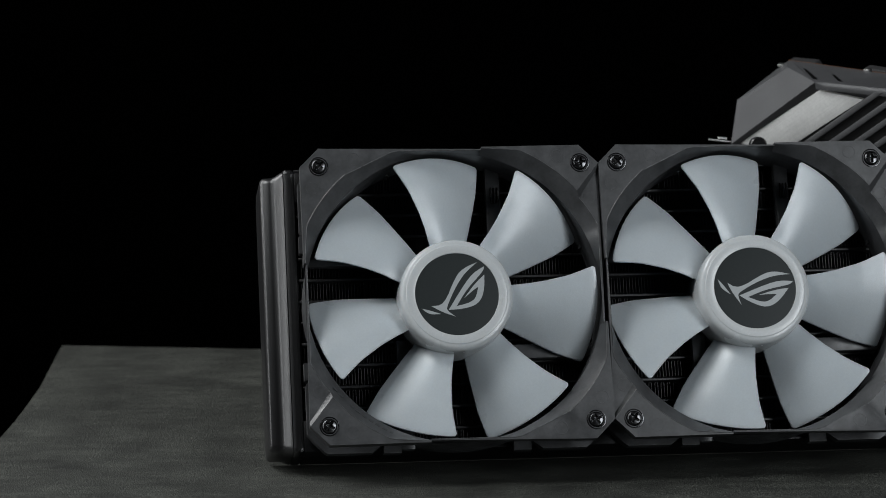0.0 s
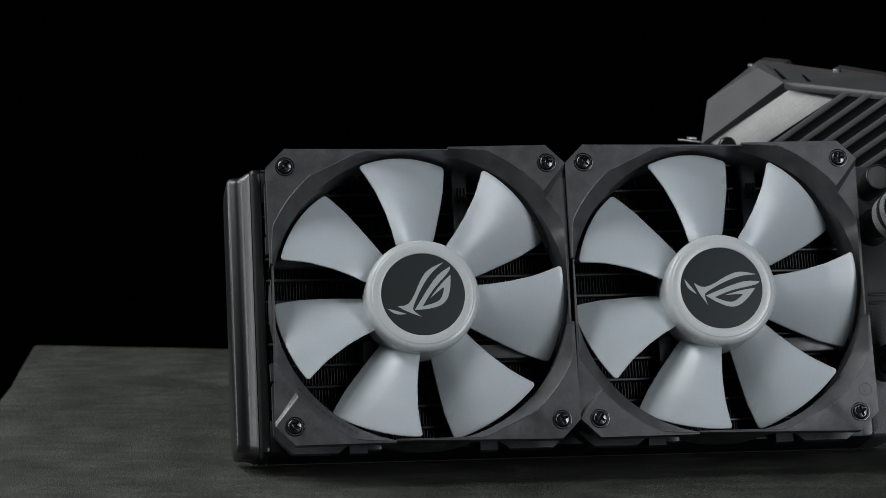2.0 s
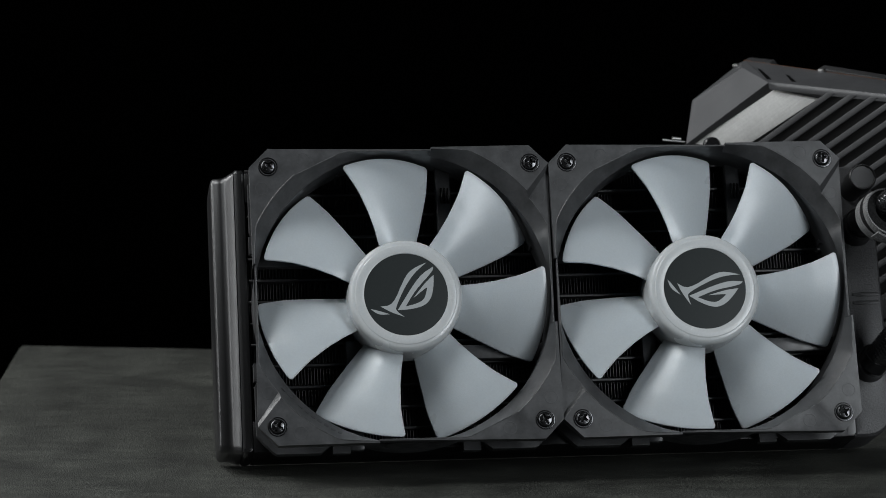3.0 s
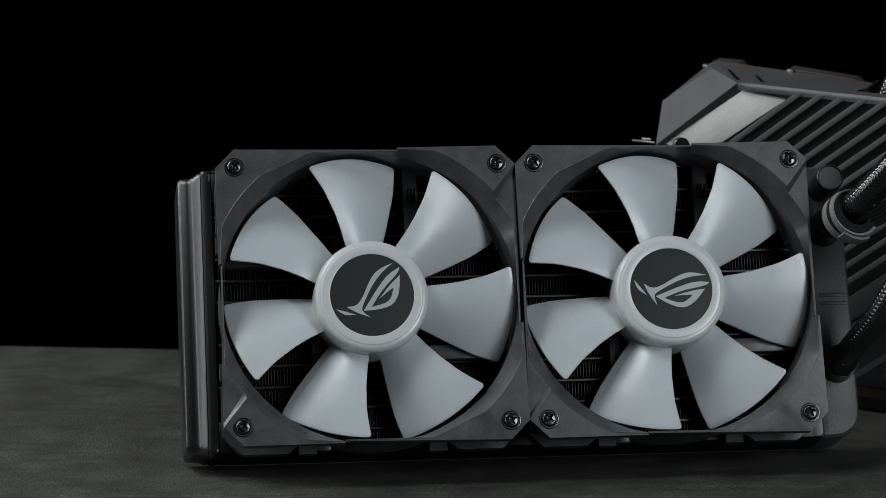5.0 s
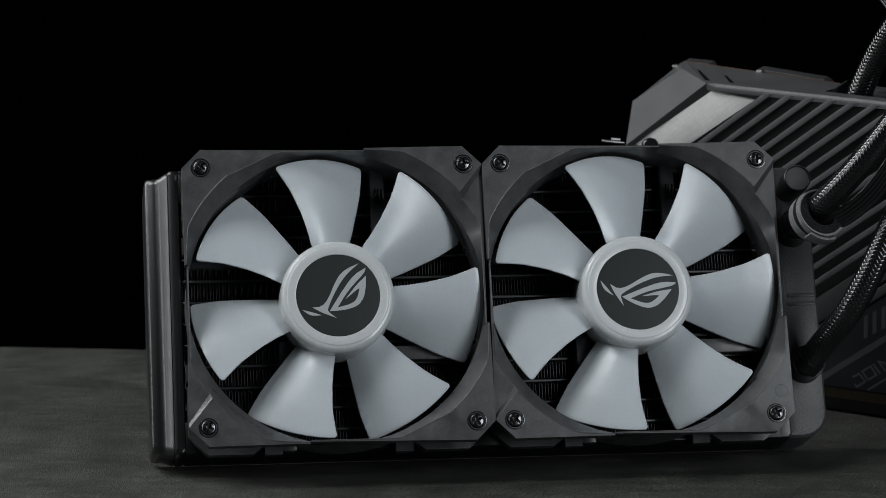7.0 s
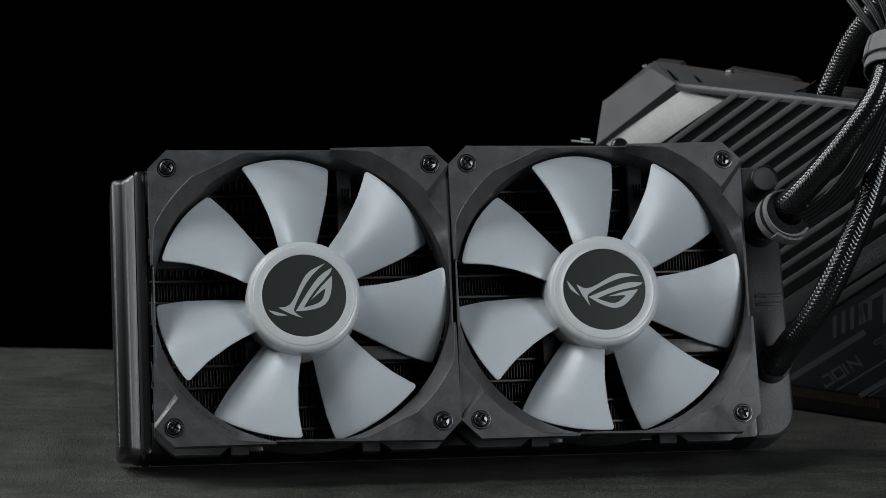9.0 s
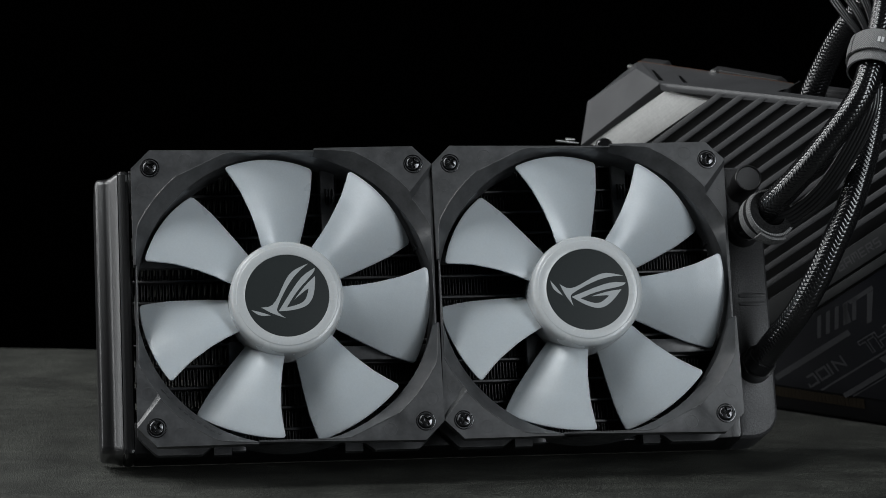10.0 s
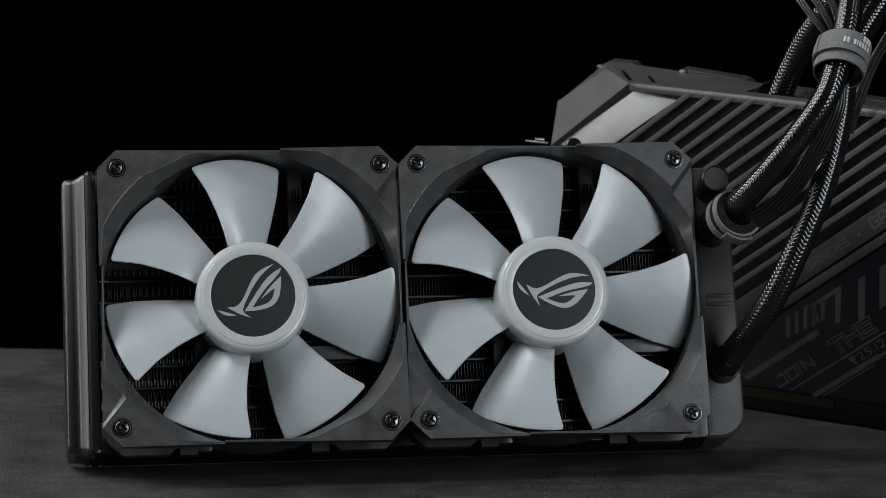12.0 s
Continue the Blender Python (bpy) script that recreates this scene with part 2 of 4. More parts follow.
def braid(strands, pitch, height):
    """Flat strands of a braided sleeve that pass two over and two under, as an uneven radius."""
    def hump(f, power):
        return 1 - np.abs(2 * np.clip(f, 0, 1) - 1) ** power

    def relief(ang, run):
        a = ang * strands / (2 * math.pi) + run / pitch
        b = ang * strands / (2 * math.pi) - run / pitch
        fa, fb = a - np.floor(a), b - np.floor(b)
        lane = (np.floor(a) + np.floor(b)) % 4
        bulge_a = hump(fa, 4) * (0.35 + 0.65 * hump((fb + lane) / 2, 2.2))
        bulge_b = hump(fb, 4) * (0.35 + 0.65 * hump((fa + lane - 2) / 2, 2.2))
        fine_a, fine_b = 0.03 * np.cos(6 * math.pi * fa), 0.03 * np.cos(6 * math.pi * fb)
        return height * np.where(lane < 2, bulge_a + fine_a, bulge_b + fine_b)
    return relief


# ---- studio ----
def slab(name, x0, x1, y0, y1, z0, z1, material, label, category):
    bm = bmesh.new()
    box(bm, x0, x1, y0, y1, z0, z1)
    bmesh.ops.scale(bm, vec=(0.001,) * 3, verts=bm.verts)
    mesh = bpy.data.meshes.new(name)
    bm.to_mesh(mesh)
    bm.free()
    mesh.materials.append(material)
    return tagged(new(name, mesh), label, category, kind="structure")


slab("floor", -2000, 2000, -2600, 2000, -850, -750, BLACK_CLOTH, "black matt studio floor under the table", "floor")
slab("wall_north", -2000, 2000, 2000, 2050, -750, 2000, BLACK_CLOTH, "black cloth backdrop far behind the table", "backdrop")
slab("wall_south", -2000, 2000, -2650, -2600, -750, 2000, BLACK_CLOTH, "black cloth wall behind the camera", "wall")
slab("wall_west", -2050, -2000, -2600, 2000, -750, 2000, BLACK_CLOTH, "black cloth wall beside the table", "wall")
slab("wall_east", 2000, 2050, -2600, 2000, -750, 2000, BLACK_CLOTH, "black cloth wall beside the table", "wall")
slab("ceiling", -2000, 2000, -2600, 2000, 2000, 2050, BLACK_CLOTH, "black studio ceiling", "ceiling")

table = thing("table", pose(0, 0, 0), "dark grey-green matt sheet-topped studio table", "table")
bm = bmesh.new()
prism(bm, [(-248.5, -520), (760, -520), (760, 147), (-248.8, 256.0), (-249.3, 249.0), (-248.8, 232.1), (-247.6, 195.2), (-246.1, 151.9), (-246.2, 111.1), (-246.7, 70.3), (-248.0, 37.5)], -22, 0, bevel=1.0)
for v in bm.verts:
    v.co = Vector((v.co.x, v.co.z, v.co.y))
bmesh.ops.recalc_face_normals(bm, faces=bm.faces)
part("table_top", bm, TABLE, table)
for x, y in ((-200, -470), (700, -490), (-200, 190), (700, 90)):
    bm = bmesh.new()
    box(bm, x - 25, x + 25, y - 25, y + 25, -750, -22.0, bevel=2)
    part("leg", bm, BLACK_CLOTH, table)

# ---- radiator: local x along it, y away from the viewer, z up its face ----
PANEL = pose(0.00325, -0.02480, 0.07338, -23.30, 0, 7.47)

radiator = thing("radiator", PANEL, "black painted metal liquid-cooling radiator leaning back on the table", "radiator")


def rounded_outline(x0, x1, z0, z1, radii, steps=6):
    """Corners in order: low left, low right, high right, high left."""
    pts = []
    spots = ((x0, z0, 1, 1, 180), (x1, z0, -1, 1, 270), (x1, z1, -1, -1, 0), (x0, z1, 1, -1, 90))
    for (x, z, sx, sz, a0), r in zip(spots, radii):
        for i in range(steps + 1):
            a = radians(a0 + 90 * i / steps)
            pts.append((x + sx * r + r * math.cos(a), z + sz * r + r * math.sin(a)))
    return pts


# end tanks: pressed shells with a soft front edge
def tank(x0, x1, z0, z1, radii, y_front, y_back, soft, label):
    bm = bmesh.new()
    rings = []
    for inset, y in ((0.0, y_back), (0.0, y_front + soft), (soft * 0.12, y_front + soft * 0.5), (soft * 0.4, y_front + soft * 0.15), (soft, y_front)):
        rings.append([(x, y, z) for x, z in rounded_outline(x0 + inset, x1 - inset, z0 + inset, z1 - inset, [max(r - inset, 0.3) for r in radii])])
    rows = quads(bm, rings)
    bm.faces.new(rows[-1])
    bm.faces.new(rows[0][::-1])
    bmesh.ops.recalc_face_normals(bm, faces=bm.faces)
    return part("end_tank", bm, TANK_MATT, radiator, label)


bm = bmesh.new()
rings = []
for x, y_front, hi in ((-134.3, 35.0, 51.5), (-134.1, 32.5, 55.0), (-133.6, 30.7, 56.6), (-132.7, 29.8, 57.2), (-130.0, 29.5, 57.3), (-128.9, 29.4, 57.4), (-127.6, 28.4, 57.7), (-126.2, 26.7, 58.3), (-124.9, 25.9, 58.7)):
    rings.append([(x, y, z) for y, z in rounded_outline(y_front, 52.0, -hi + 1.2, hi, (3.0, 0.8, 0.8, 3.0), 5)])
rows = quads(bm, rings)
bm.faces.new(rows[0])
bmesh.ops.recalc_face_normals(bm, faces=bm.faces)
left_tank = part("end_tank", bm, TANK_PAINT, radiator, "narrow black end tank with rounded edges", 60)
right_tank = tank(123.5, 140.6, -57.4, 57.4, (1, 11, 11, 1), 27.0, 52, 3.0, "black end tank with hose ports")
for z in (1.9, -1.6):
    bm = bmesh.new()
    prism(bm, rounded_outline(127.6, 139.0, z - 0.75, z + 0.75, (0.7,) * 4, 4), 26.4, 28.0, bevel=0.2)
    part("raised_bead", bm, TANK_MATT, right_tank)

for x0, x1, soft in ((-125.0, -120.1, 1.6), (118.3, 124.6, 0.9)):
    bm = bmesh.new()
    prism(bm, rounded_outline(x0, x1, -57.5, 59.0, (1.7,) * 4, 4), 25.3, 52.0, bevel=soft)
    part("header_flange", bm, TANK_PAINT, radiator)
for z0, z1 in ((-57.5, -55.9), (57.2, 58.8)):
    bm = bmesh.new()
    box(bm, -120.4, 120.4, 25.3, 51.8, z0, z1, bevel=0.3)
    part("side_plate", bm, RADIATOR_PAINT, radiator)

for x0, x1 in ((-120.4, -109.5), (109.5, 120.4), (-8.5, 8.5)):
    for z0, z1 in ((-57.3, -45.0), (45.0, 57.3)):
        bm = bmesh.new()
        box(bm, x0, x1, 25.2, 26.2, z0, z1, bevel=0.2)
        part("corner_lip", bm, RADIATOR_PAINT, radiator)

bm = bmesh.new()
box(bm, -120.4, 120.4, 27.0, 50.5, -0.55, 0.55, bevel=0.3)
tube_part = part("coolant_tube", bm, TUBE_METAL, radiator)
TUBES = [4.1 + 8.8 * k for k in range(-6, 6)]
tube_part.location.z = TUBES[0] * 0.001
for z in TUBES[1:]:
    shared("coolant_tube", tube_part.data, radiator, Matrix.Translation((0, 0, z * 0.001)))


def fin_mesh(height):
    """A folded strip of sheet metal between two tubes."""
    period, n = 2.5, 96
    line = []
    for k in range(n):
        x = -120 + period * k
        h = height / 2 - 0.5
        jit = random.uniform(-0.12, 0.12)
        for dx, dz in ((0.0, -h + 0.5), (0.06, h - 0.5), (0.3, h), (0.95 + jit, h), (1.2 + jit, h - 0.5), (1.26 + jit, -h + 0.5), (1.5, -h), (2.2, -h)):
            line.append((x + dx, dz))
    verts, faces = [], []
    for x, z in line:
        verts += [(x - 0.11, 28.2, z), (x + 0.11, 28.2, z), (x - 0.11, 49.0, z), (x + 0.11, 49.0, z)]
    for i in range(len(line) - 1):
        a, b = 4 * i, 4 * i + 4
        faces += [(a, a + 1, b + 1, b), (a + 2, a, b, b + 2), (a + 1, a + 3, b + 3, b + 1)]
    mesh = bpy.data.meshes.new("fin")
    mesh.from_pydata([(x * 0.001, y * 0.001, z * 0.001) for x, y, z in verts], [], faces)
    mesh.materials.append(FIN_METAL)
    mesh.update()
    return mesh


FIN = fin_mesh(7.7)
for z in [(a + b) / 2 for a, b in zip(TUBES, TUBES[1:])] + [TUBES[-1] + 4.6, TUBES[0] - 4.1]:
    shared("fin", FIN, radiator, Matrix.Translation((0, 0, z * 0.001)))

# filler cap and hose ports on the right tank
bm = bmesh.new()
lathe(bm, [(0.001, 7.7), (4.75, 7.7), (4.85, 7.35), (5.05, 7.1), (5.3, 7.05), (5.5, 7.25), (5.6, 7.7), (5.6, 17), (4.6, 18), (4.6, 28)], 56, (131.0, 46.4))
part("filler_cap", bm, CAP_PLASTIC, radiator, "round black filler cap")
PORTS = ((131.5, 29.5), (132.0, -28.0))
for x, z in PORTS:
    bm = bmesh.new()
    lathe(bm, [(0.001, 17.6), (5.2, 17.6), (6.3, 17.3), (6.8, 17.5), (6.95, 18.0), (6.8, 18.5), (6.4, 18.8), (6.4, 24), (7.4, 28)], 48, (x, z))
    part("hose_port", bm, CAP_PLASTIC, radiator, "round black hose port with a raised lip")

# ---- fans: one function, two fans ----
WELL_R, WELL_Y = 59.2, 6.0


def quadrant_rim(low):
    """Inner edge of the frame's front for one corner, from notch to notch: x, z, depth."""
    pts = [(13.0, 59.0, 0.0), (20.5, 58.6, 0.0), (27.0, 58.1, 0.0)]
    last, swell = (38.9, 0.6) if low > 1.0 else (40.6, 0.0)
    for a in np.linspace(63.0, last, 9):
        r = 64.5 + swell * (63.0 - a) / (63.0 - last)
        pts.append((r * math.cos(radians(a)), r * math.sin(radians(a)), 0.0))
    if low > 1.0:
        pts.append((51.45, 38.3, low))
        for a in (34.5, 31.0, 27.5, 24.6):
            pts.append((64.3 * math.cos(radians(a)), 64.3 * math.sin(radians(a)), low))
    else:
        # straight facet down to the side
        pts += [(49.3, 41.0, low), (51.0, 37.4, low), (53.6, 32.0, low), (56.2, 26.6, low), (57.9, 23.0, low)]
    for z in (20.0, 12.0, 4.0, -4.0, -10.0, -12.95):
        pts.append((58.35, z, low))
    return pts


def octagon(a):
    """The frame's outline in the direction a."""
    c, s = abs(math.cos(a)), abs(math.sin(a))
    return min(59.4 / max(c, s), 111.4 / (c + s))


def turned(p, k):
    x, z = p[0], p[1]
    for _ in range(k):
        x, z = z, -x
    return (x, z)


def frame_mesh():
    bm = bmesh.new()
    for k in range(4):
        deep = 2.0 if k % 2 == 0 else 0.35
        rim = quadrant_rim(deep)
        outer = [(13.0, 59.75, 0.0), (48.0, 59.93, 0.0), (52.4, 59.95, 0.0), (59.95, 52.4, 0.0), (59.93, 50.2, deep), (58.95, -12.95, deep)]
        def v(p):
            x, z = turned(p, k)
            return bm.verts.new((x, p[2], z))
        # corner plate, ramp, lower wedge
        bm.faces.new([v(p) for p in outer[:4] + rim[11::-1]])
        bm.faces.new([v(p) for p in (outer[3], outer[4], rim[12], rim[11])])
        bm.faces.new([v(p) for p in outer[4:] + rim[:11:-1]])
        # sloping well from the rim to the round opening
        low = []
        for x, z, _ in rim:
            r = math.hypot(x, z)
            low.append((x / r * WELL_R, z / r * WELL_R, WELL_Y))
        for i in range(len(rim) - 1):
            bm.faces.new([v(p) for p in (rim[i], rim[i + 1], low[i + 1], low[i])])
        # step at the notch
        nxt = [(turned(p, 1)[0], turned(p, 1)[1], p[2]) for p in (rim[0], outer[0])]
        bm.faces.new([v(p) for p in (rim[-1], outer[5], nxt[1], nxt[0])])
        last = (turned(rim[0], 1)[0], turned(rim[0], 1)[1], 0.0)
        bm.faces.new([v(p) for p in (rim[-1], last, low[-1])])
        # outer edge of the front flange
        chain = outer + [nxt[1]]
        for p, q in zip(chain, chain[1:]):
            bm.faces.new([v(w) for w in (q, p, (p[0], p[1], 4.6), (q[0], q[1], 4.6))])
    angles = sorted({round(radians(a), 6) for a in range(0, 360, 4)} | {round(radians(90 * k) + s * math.atan2(52, 60), 6) % round(2 * math.pi, 6) for k in range(4) for s in (1, -1)})

    def ring(r, y):
        if r == -1:
            # the rear flange stands out at the corners only
            pads = [octagon(a) if min(abs(octagon(a) * math.cos(a)), abs(octagon(a) * math.sin(a))) > 31.5 else 59.39 for a in angles]
            return [(q * math.cos(a), y, q * math.sin(a)) for q, a in zip(pads, angles)]
        return [((r or octagon(a)) * math.cos(a), y, (r or octagon(a)) * math.sin(a)) for a in angles]

    for k in range(4):
        for x0, x1 in ((-29.5, -22.5), (22.5, 29.5)):
            for v in box(bm, x0, x1, 20.6, 24.8, -59.7, -54.0, 0.0):
                x, z = turned((v.co.x, v.co.z), k)
                v.co = Vector((x, v.co.y, z))
    quads(bm, [ring(None, 4.6), ring(59.38, 7.8), ring(59.38, 20.4), ring(-1, 20.4), ring(-1, 25.0), ring(WELL_R, 25.0), ring(WELL_R, WELL_Y)])
    bmesh.ops.remove_doubles(bm, verts=bm.verts, dist=0.01)
    bmesh.ops.recalc_face_normals(bm, faces=bm.faces)
    return bm


def ridge_mesh():
    """A fine ridge added along the rim of the frame's well to carry its edge glint."""
    bm = bmesh.new()
    for k in range(4):
        rim = quadrant_rim(2.0 if k % 2 == 0 else 0.35)
        for low in (False, True):
            run = [p for p in rim if (p[2] > 0) == low]
            rings = []
            for p in run:
                r = math.hypot(p[0], p[1])
                ring = []
                for d, h in ((-0.02, 0.10), (0.06, -0.12), (0.20, -0.17), (0.34, -0.12), (0.46, 0.10)):
                    x, z = turned((p[0] * (r + d) / r, p[1] * (r + d) / r), k)
                    ring.append((x, p[2] + h, z))
                rings.append(ring)
            quads(bm, rings, closed=False)
    bmesh.ops.recalc_face_normals(bm, faces=bm.faces)
    return bm


BLADE_EDGE = [(22.0, -0.4, -40.0, 7.0, 15.0), (29.0, -2.4, -39.8, 5.6, 15.6), (36.0, -2.9, -39.4, 4.6, 16.4), (46.0, -2.2, -38.8, 3.6, 17.3), (57.2, 0.0, -37.0, 3.0, 18.0)]


def blade_mesh():
    """One swept blade: its leading edge stands forward, its trailing edge lies deep."""
    rs = [row[0] for row in BLADE_EDGE]
    n_r, n_s = 22, 22

    def point(i, j, side):
        s = j / (n_s - 1)
        tip = 57.5
        s = 0.5 - 0.5 * math.cos(math.pi * s)
        round_in = max(0.0, 1 - s / 0.03) ** 2 * 1.1 + max(0.0, 1 - (1 - s) / 0.03) ** 2 * 1.0
        r = 21.5 + (tip - round_in - 21.5) * (i / (n_r - 1))
        a0, a1, y0, y1 = (np.interp(r, rs, [row[k] for row in BLADE_EDGE]) for k in (1, 2, 3, 4))
        a = radians(a0 + (a1 - a0) * s)
        y = y0 + (y1 - y0) * s - 2.5 * math.sin(math.pi * s) + 0.9
        thick = 0.75 * (0.72 + 0.28 * math.sin(math.pi * min(max(s, 0.03), 0.97)) ** 0.5)
        if i == n_r - 1:
            thick *= 0.85
        y += side * thick
        return (r * math.cos(a), y, r * math.sin(a))

    bm = bmesh.new()
    grid = {side: [[bm.verts.new(point(i, j, side)) for j in range(n_s)] for i in range(n_r)] for side in (-1, 1)}
    for side, g in grid.items():
        for i in range(n_r - 1):
            for j in range(n_s - 1):
                f = (g[i][j], g[i + 1][j], g[i + 1][j + 1], g[i][j + 1])
                bm.faces.new(f if side < 0 else f[::-1])
    a, b = grid[-1], grid[1]
    border = [(i, 0) for i in range(n_r)] + [(n_r - 1, j) for j in range(1, n_s)] + [(i, n_s - 1) for i in range(n_r - 2, -1, -1)]
    for p, q in zip(border, border[1:]):
        bm.faces.new((a[p[0]][p[1]], b[p[0]][p[1]], b[q[0]][q[1]], a[q[0]][q[1]]))
    bmesh.ops.recalc_face_normals(bm, faces=bm.faces)
    rim = [e for e in bm.edges if len(e.link_faces) == 2 and e.calc_face_angle() > radians(45)]
    bmesh.ops.bevel(bm, geom=rim, offset=0.32, segments=3, affect="EDGES", profile=0.5)
    return bm


def screw_mesh():
    """Domed head with a flared cross recess, in a sunk seat with a raised ring."""
    bm = bmesh.new()
    steps, rings = 112, []
    for r in [0.0, 0.2] + [0.2 + 0.1 * i for i in range(1, 24)] + [2.6, 2.75, 2.9, 3.0, 3.08, 3.12]:
        ring = []
        for i in range(steps):
            a = 2 * math.pi * i / steps
            x, z = r * math.cos(a), r * math.sin(a)
            y = -1.75 + 0.055 * r * r + 2.2 * max(0.0, r - 2.35) ** 2
            arm = min(abs(x), abs(z))
            half = 0.50 + 0.34 * max(0.0, 1 - r / 1.5) + 0.08 * max(0.0, r - 1.5)
            cut = max(0.0, min(1.0, (half - arm) / 0.22, (2.15 - r) / 0.3))
            cut = cut * cut * (3 - 2 * cut)
            ring.append((x, y + cut * (1.5 - 0.4 * r), z))
        rings.append(ring)
    rings.append([(3.12 * math.cos(2 * math.pi * i / steps), 0.5, 3.12 * math.sin(2 * math.pi * i / steps)) for i in range(steps)])
    quads(bm, rings)
    bmesh.ops.remove_doubles(bm, verts=bm.verts, dist=1e-4)
    lathe(bm, [(3.12, 0.10), (3.40, 0.06), (3.46, -0.22), (3.58, -0.36), (3.74, -0.34), (3.86, -0.18), (3.92, 0.15)], 72)
    return bm


EMBLEM = [
    [(8.7, 12.8), (3.2, 10.5), (-0.2, 7.2), (-5.3, -4.3), (-10.3, -4.7), (-6.3, -7.1), (-0.9, -9.1), (-4.0, -6.8), (-4.4, -5.2), (-0.2, 3.3), (3.8, 8.8)],
    [(11.2, 11.0), (5.4, 7.5), (-3.6, -6.3), (1.6, -6.1), (7.2, -4.7), (9.9, -1.7), (11.0, 2.9), (11.2, 7.7), (7.2, 4.0), (2.7, -1.7), (7.6, 2.3), (8.5, 2.6), (7.4, -1.7), (4.9, -3.6), (-0.4, -4.9), (3.8, 1.7), (11.0, 9.2)],
    [(-14.3, -5.6), (-10.8, -6.5), (-6.7, -7.9), (-11.2, -8.1)],
]


def eased(outline, times=2):
    """Rounds the blunt corners of an outline and keeps its sharp tips."""
    for _ in range(times):
        out, n = [], len(outline)
        for i in range(n):
            p, q, r = Vector(outline[i - 1]), Vector(outline[i]), Vector(outline[(i + 1) % n])
            turn = (q - p).angle(r - q)
            if turn < radians(75):
                out += [tuple(q.lerp(p, 0.25)), tuple(q.lerp(r, 0.25))]
            else:
                out.append(tuple(q))
        outline = out
    return outline


def build_fan(m, phase, emblem_turn, label, lettered):
    fan = thing("cooling_fan", m, label, "fan", "fans on the radiator")
    frame_part = part("fan_frame", frame_mesh(), FRAME_PLASTIC, fan, "black moulded plastic frame")
    soft = frame_part.modifiers.new("edge", "BEVEL")
    soft.width, soft.segments, soft.limit_method, soft.angle_limit = 0.00045, 2, "ANGLE", radians(25)
    soft.harden_normals = True
    part("moulding_ridge", ridge_mesh(), RIM_GLINT_PLASTIC, fan, "", 80)
    # ejector marks on the corner plates
    for k in range(4):
        for x, z, y in ((43.5, 55.3, 0.0), (55.4, 38.5, 2.0 if k % 2 == 0 else 0.35)):
            px, pz = turned((x, z), k)
            bm = bmesh.new()
            lathe(bm, [(2.35, y + 0.05), (2.4, y - 0.05), (2.65, y - 0.05), (2.7, y + 0.05)], 28, (px, pz))
            part("mould_ring", bm, MOULD_MARK, fan)
    # raised lettering too worn to read, as bars along the low corner of the well
    for i in range(11 if lettered else 0):
        if i == 8:
            continue
        a = radians(-114.0 - 2.9 * i)
        bm = bmesh.new()
        box(bm, -1.05, 1.05, -0.07, 0.07, -1.2, 1.2, bevel=0.03)
        ob = part("raised_bar", bm, MOULD_MARK, fan)
        r = 61.2
        ob.matrix_basis = Matrix.Translation((r * math.cos(a) * 0.001, 0.0037, r * math.sin(a) * 0.001)) @ Matrix.Rotation(-(a + math.pi / 2), 4, "Y") @ Matrix.Rotation(radians(-48), 4, "X")
    # hub
    bm = bmesh.new()
    lathe(bm, [(16.6, -0.6), (16.68, -0.86), (16.9, -0.95), (19.9, -0.80), (20.05, -0.76), (20.15, -0.58), (20.3, -0.52), (20.9, -0.42), (21.5, -0.16), (22.0, 0.3), (22.35, 0.9), (22.55, 1.7), (22.6, 2.8), (22.6, 5.0), (22.6, 19.0), (20.0, 19.2)], 96)
    hub = part("hub", bm, HUB_WHITE, fan, "milky white plastic hub", 50)
    hub.matrix_basis = Matrix.Translation((0, 0, -0.0009))
    bm = bmesh.new()
    lathe(bm, [(0.001, -0.8), (16.0, -0.8), (16.55, -0.72), (16.65, -0.5)], 72)
    part("hub_label", bm, LABEL_GREY, hub, "dark grey round label")
    for shape in EMBLEM:
        bm = bmesh.new()
        c, s = math.cos(radians(emblem_turn)), math.sin(radians(emblem_turn))
        outline = [(c * x * 1.005 - s * z * 1.005, s * x * 1.005 + c * z * 1.005) for x, z in eased(shape)]
        prism(bm, outline, -0.86, -0.78)
        part("emblem_shape", bm, EMBLEM_GREY, hub)
    # blades
    blade = None
    for k in range(7):
        turn = Matrix.Translation((0, 0, 0.0004)) @ Matrix.Rotation(-radians(phase + 360.0 * k / 7), 4, "Y")
        if blade is None:
            blade = part("blade", blade_mesh(), BLADE, fan, "", 60)
            blade.matrix_basis = turn
        else:
            shared("blade", blade.data, fan, turn)
    # motor plate and its arms behind the wheel
    bm = bmesh.new()
    lathe(bm, [(0.001, 21.0), (21.5, 21.0), (22.5, 21.6), (22.5, 24.8)], 48)
    part("motor_plate", bm, FRAME_PLASTIC, fan)
    for k in range(4):
        bm = bmesh.new()
        box(bm, 16.8, 22.6, 20.8, 24.8, 14.0, 58.4, bevel=0.6)
        arm = part("arm", bm, FRAME_PLASTIC, fan)
        arm.matrix_basis = Matrix.Rotation(radians(90 * k), 4, "Y")
        if k == 0:
            for i in range(3):
                bm = bmesh.new()
                box(bm, 18.6 + 1.3 * i, 19.2 + 1.3 * i, 20.3, 21.2, 42.0, 48.5, bevel=0.1)
                part("slot", bm, RUBBER, arm)
    # screws
    screw = None
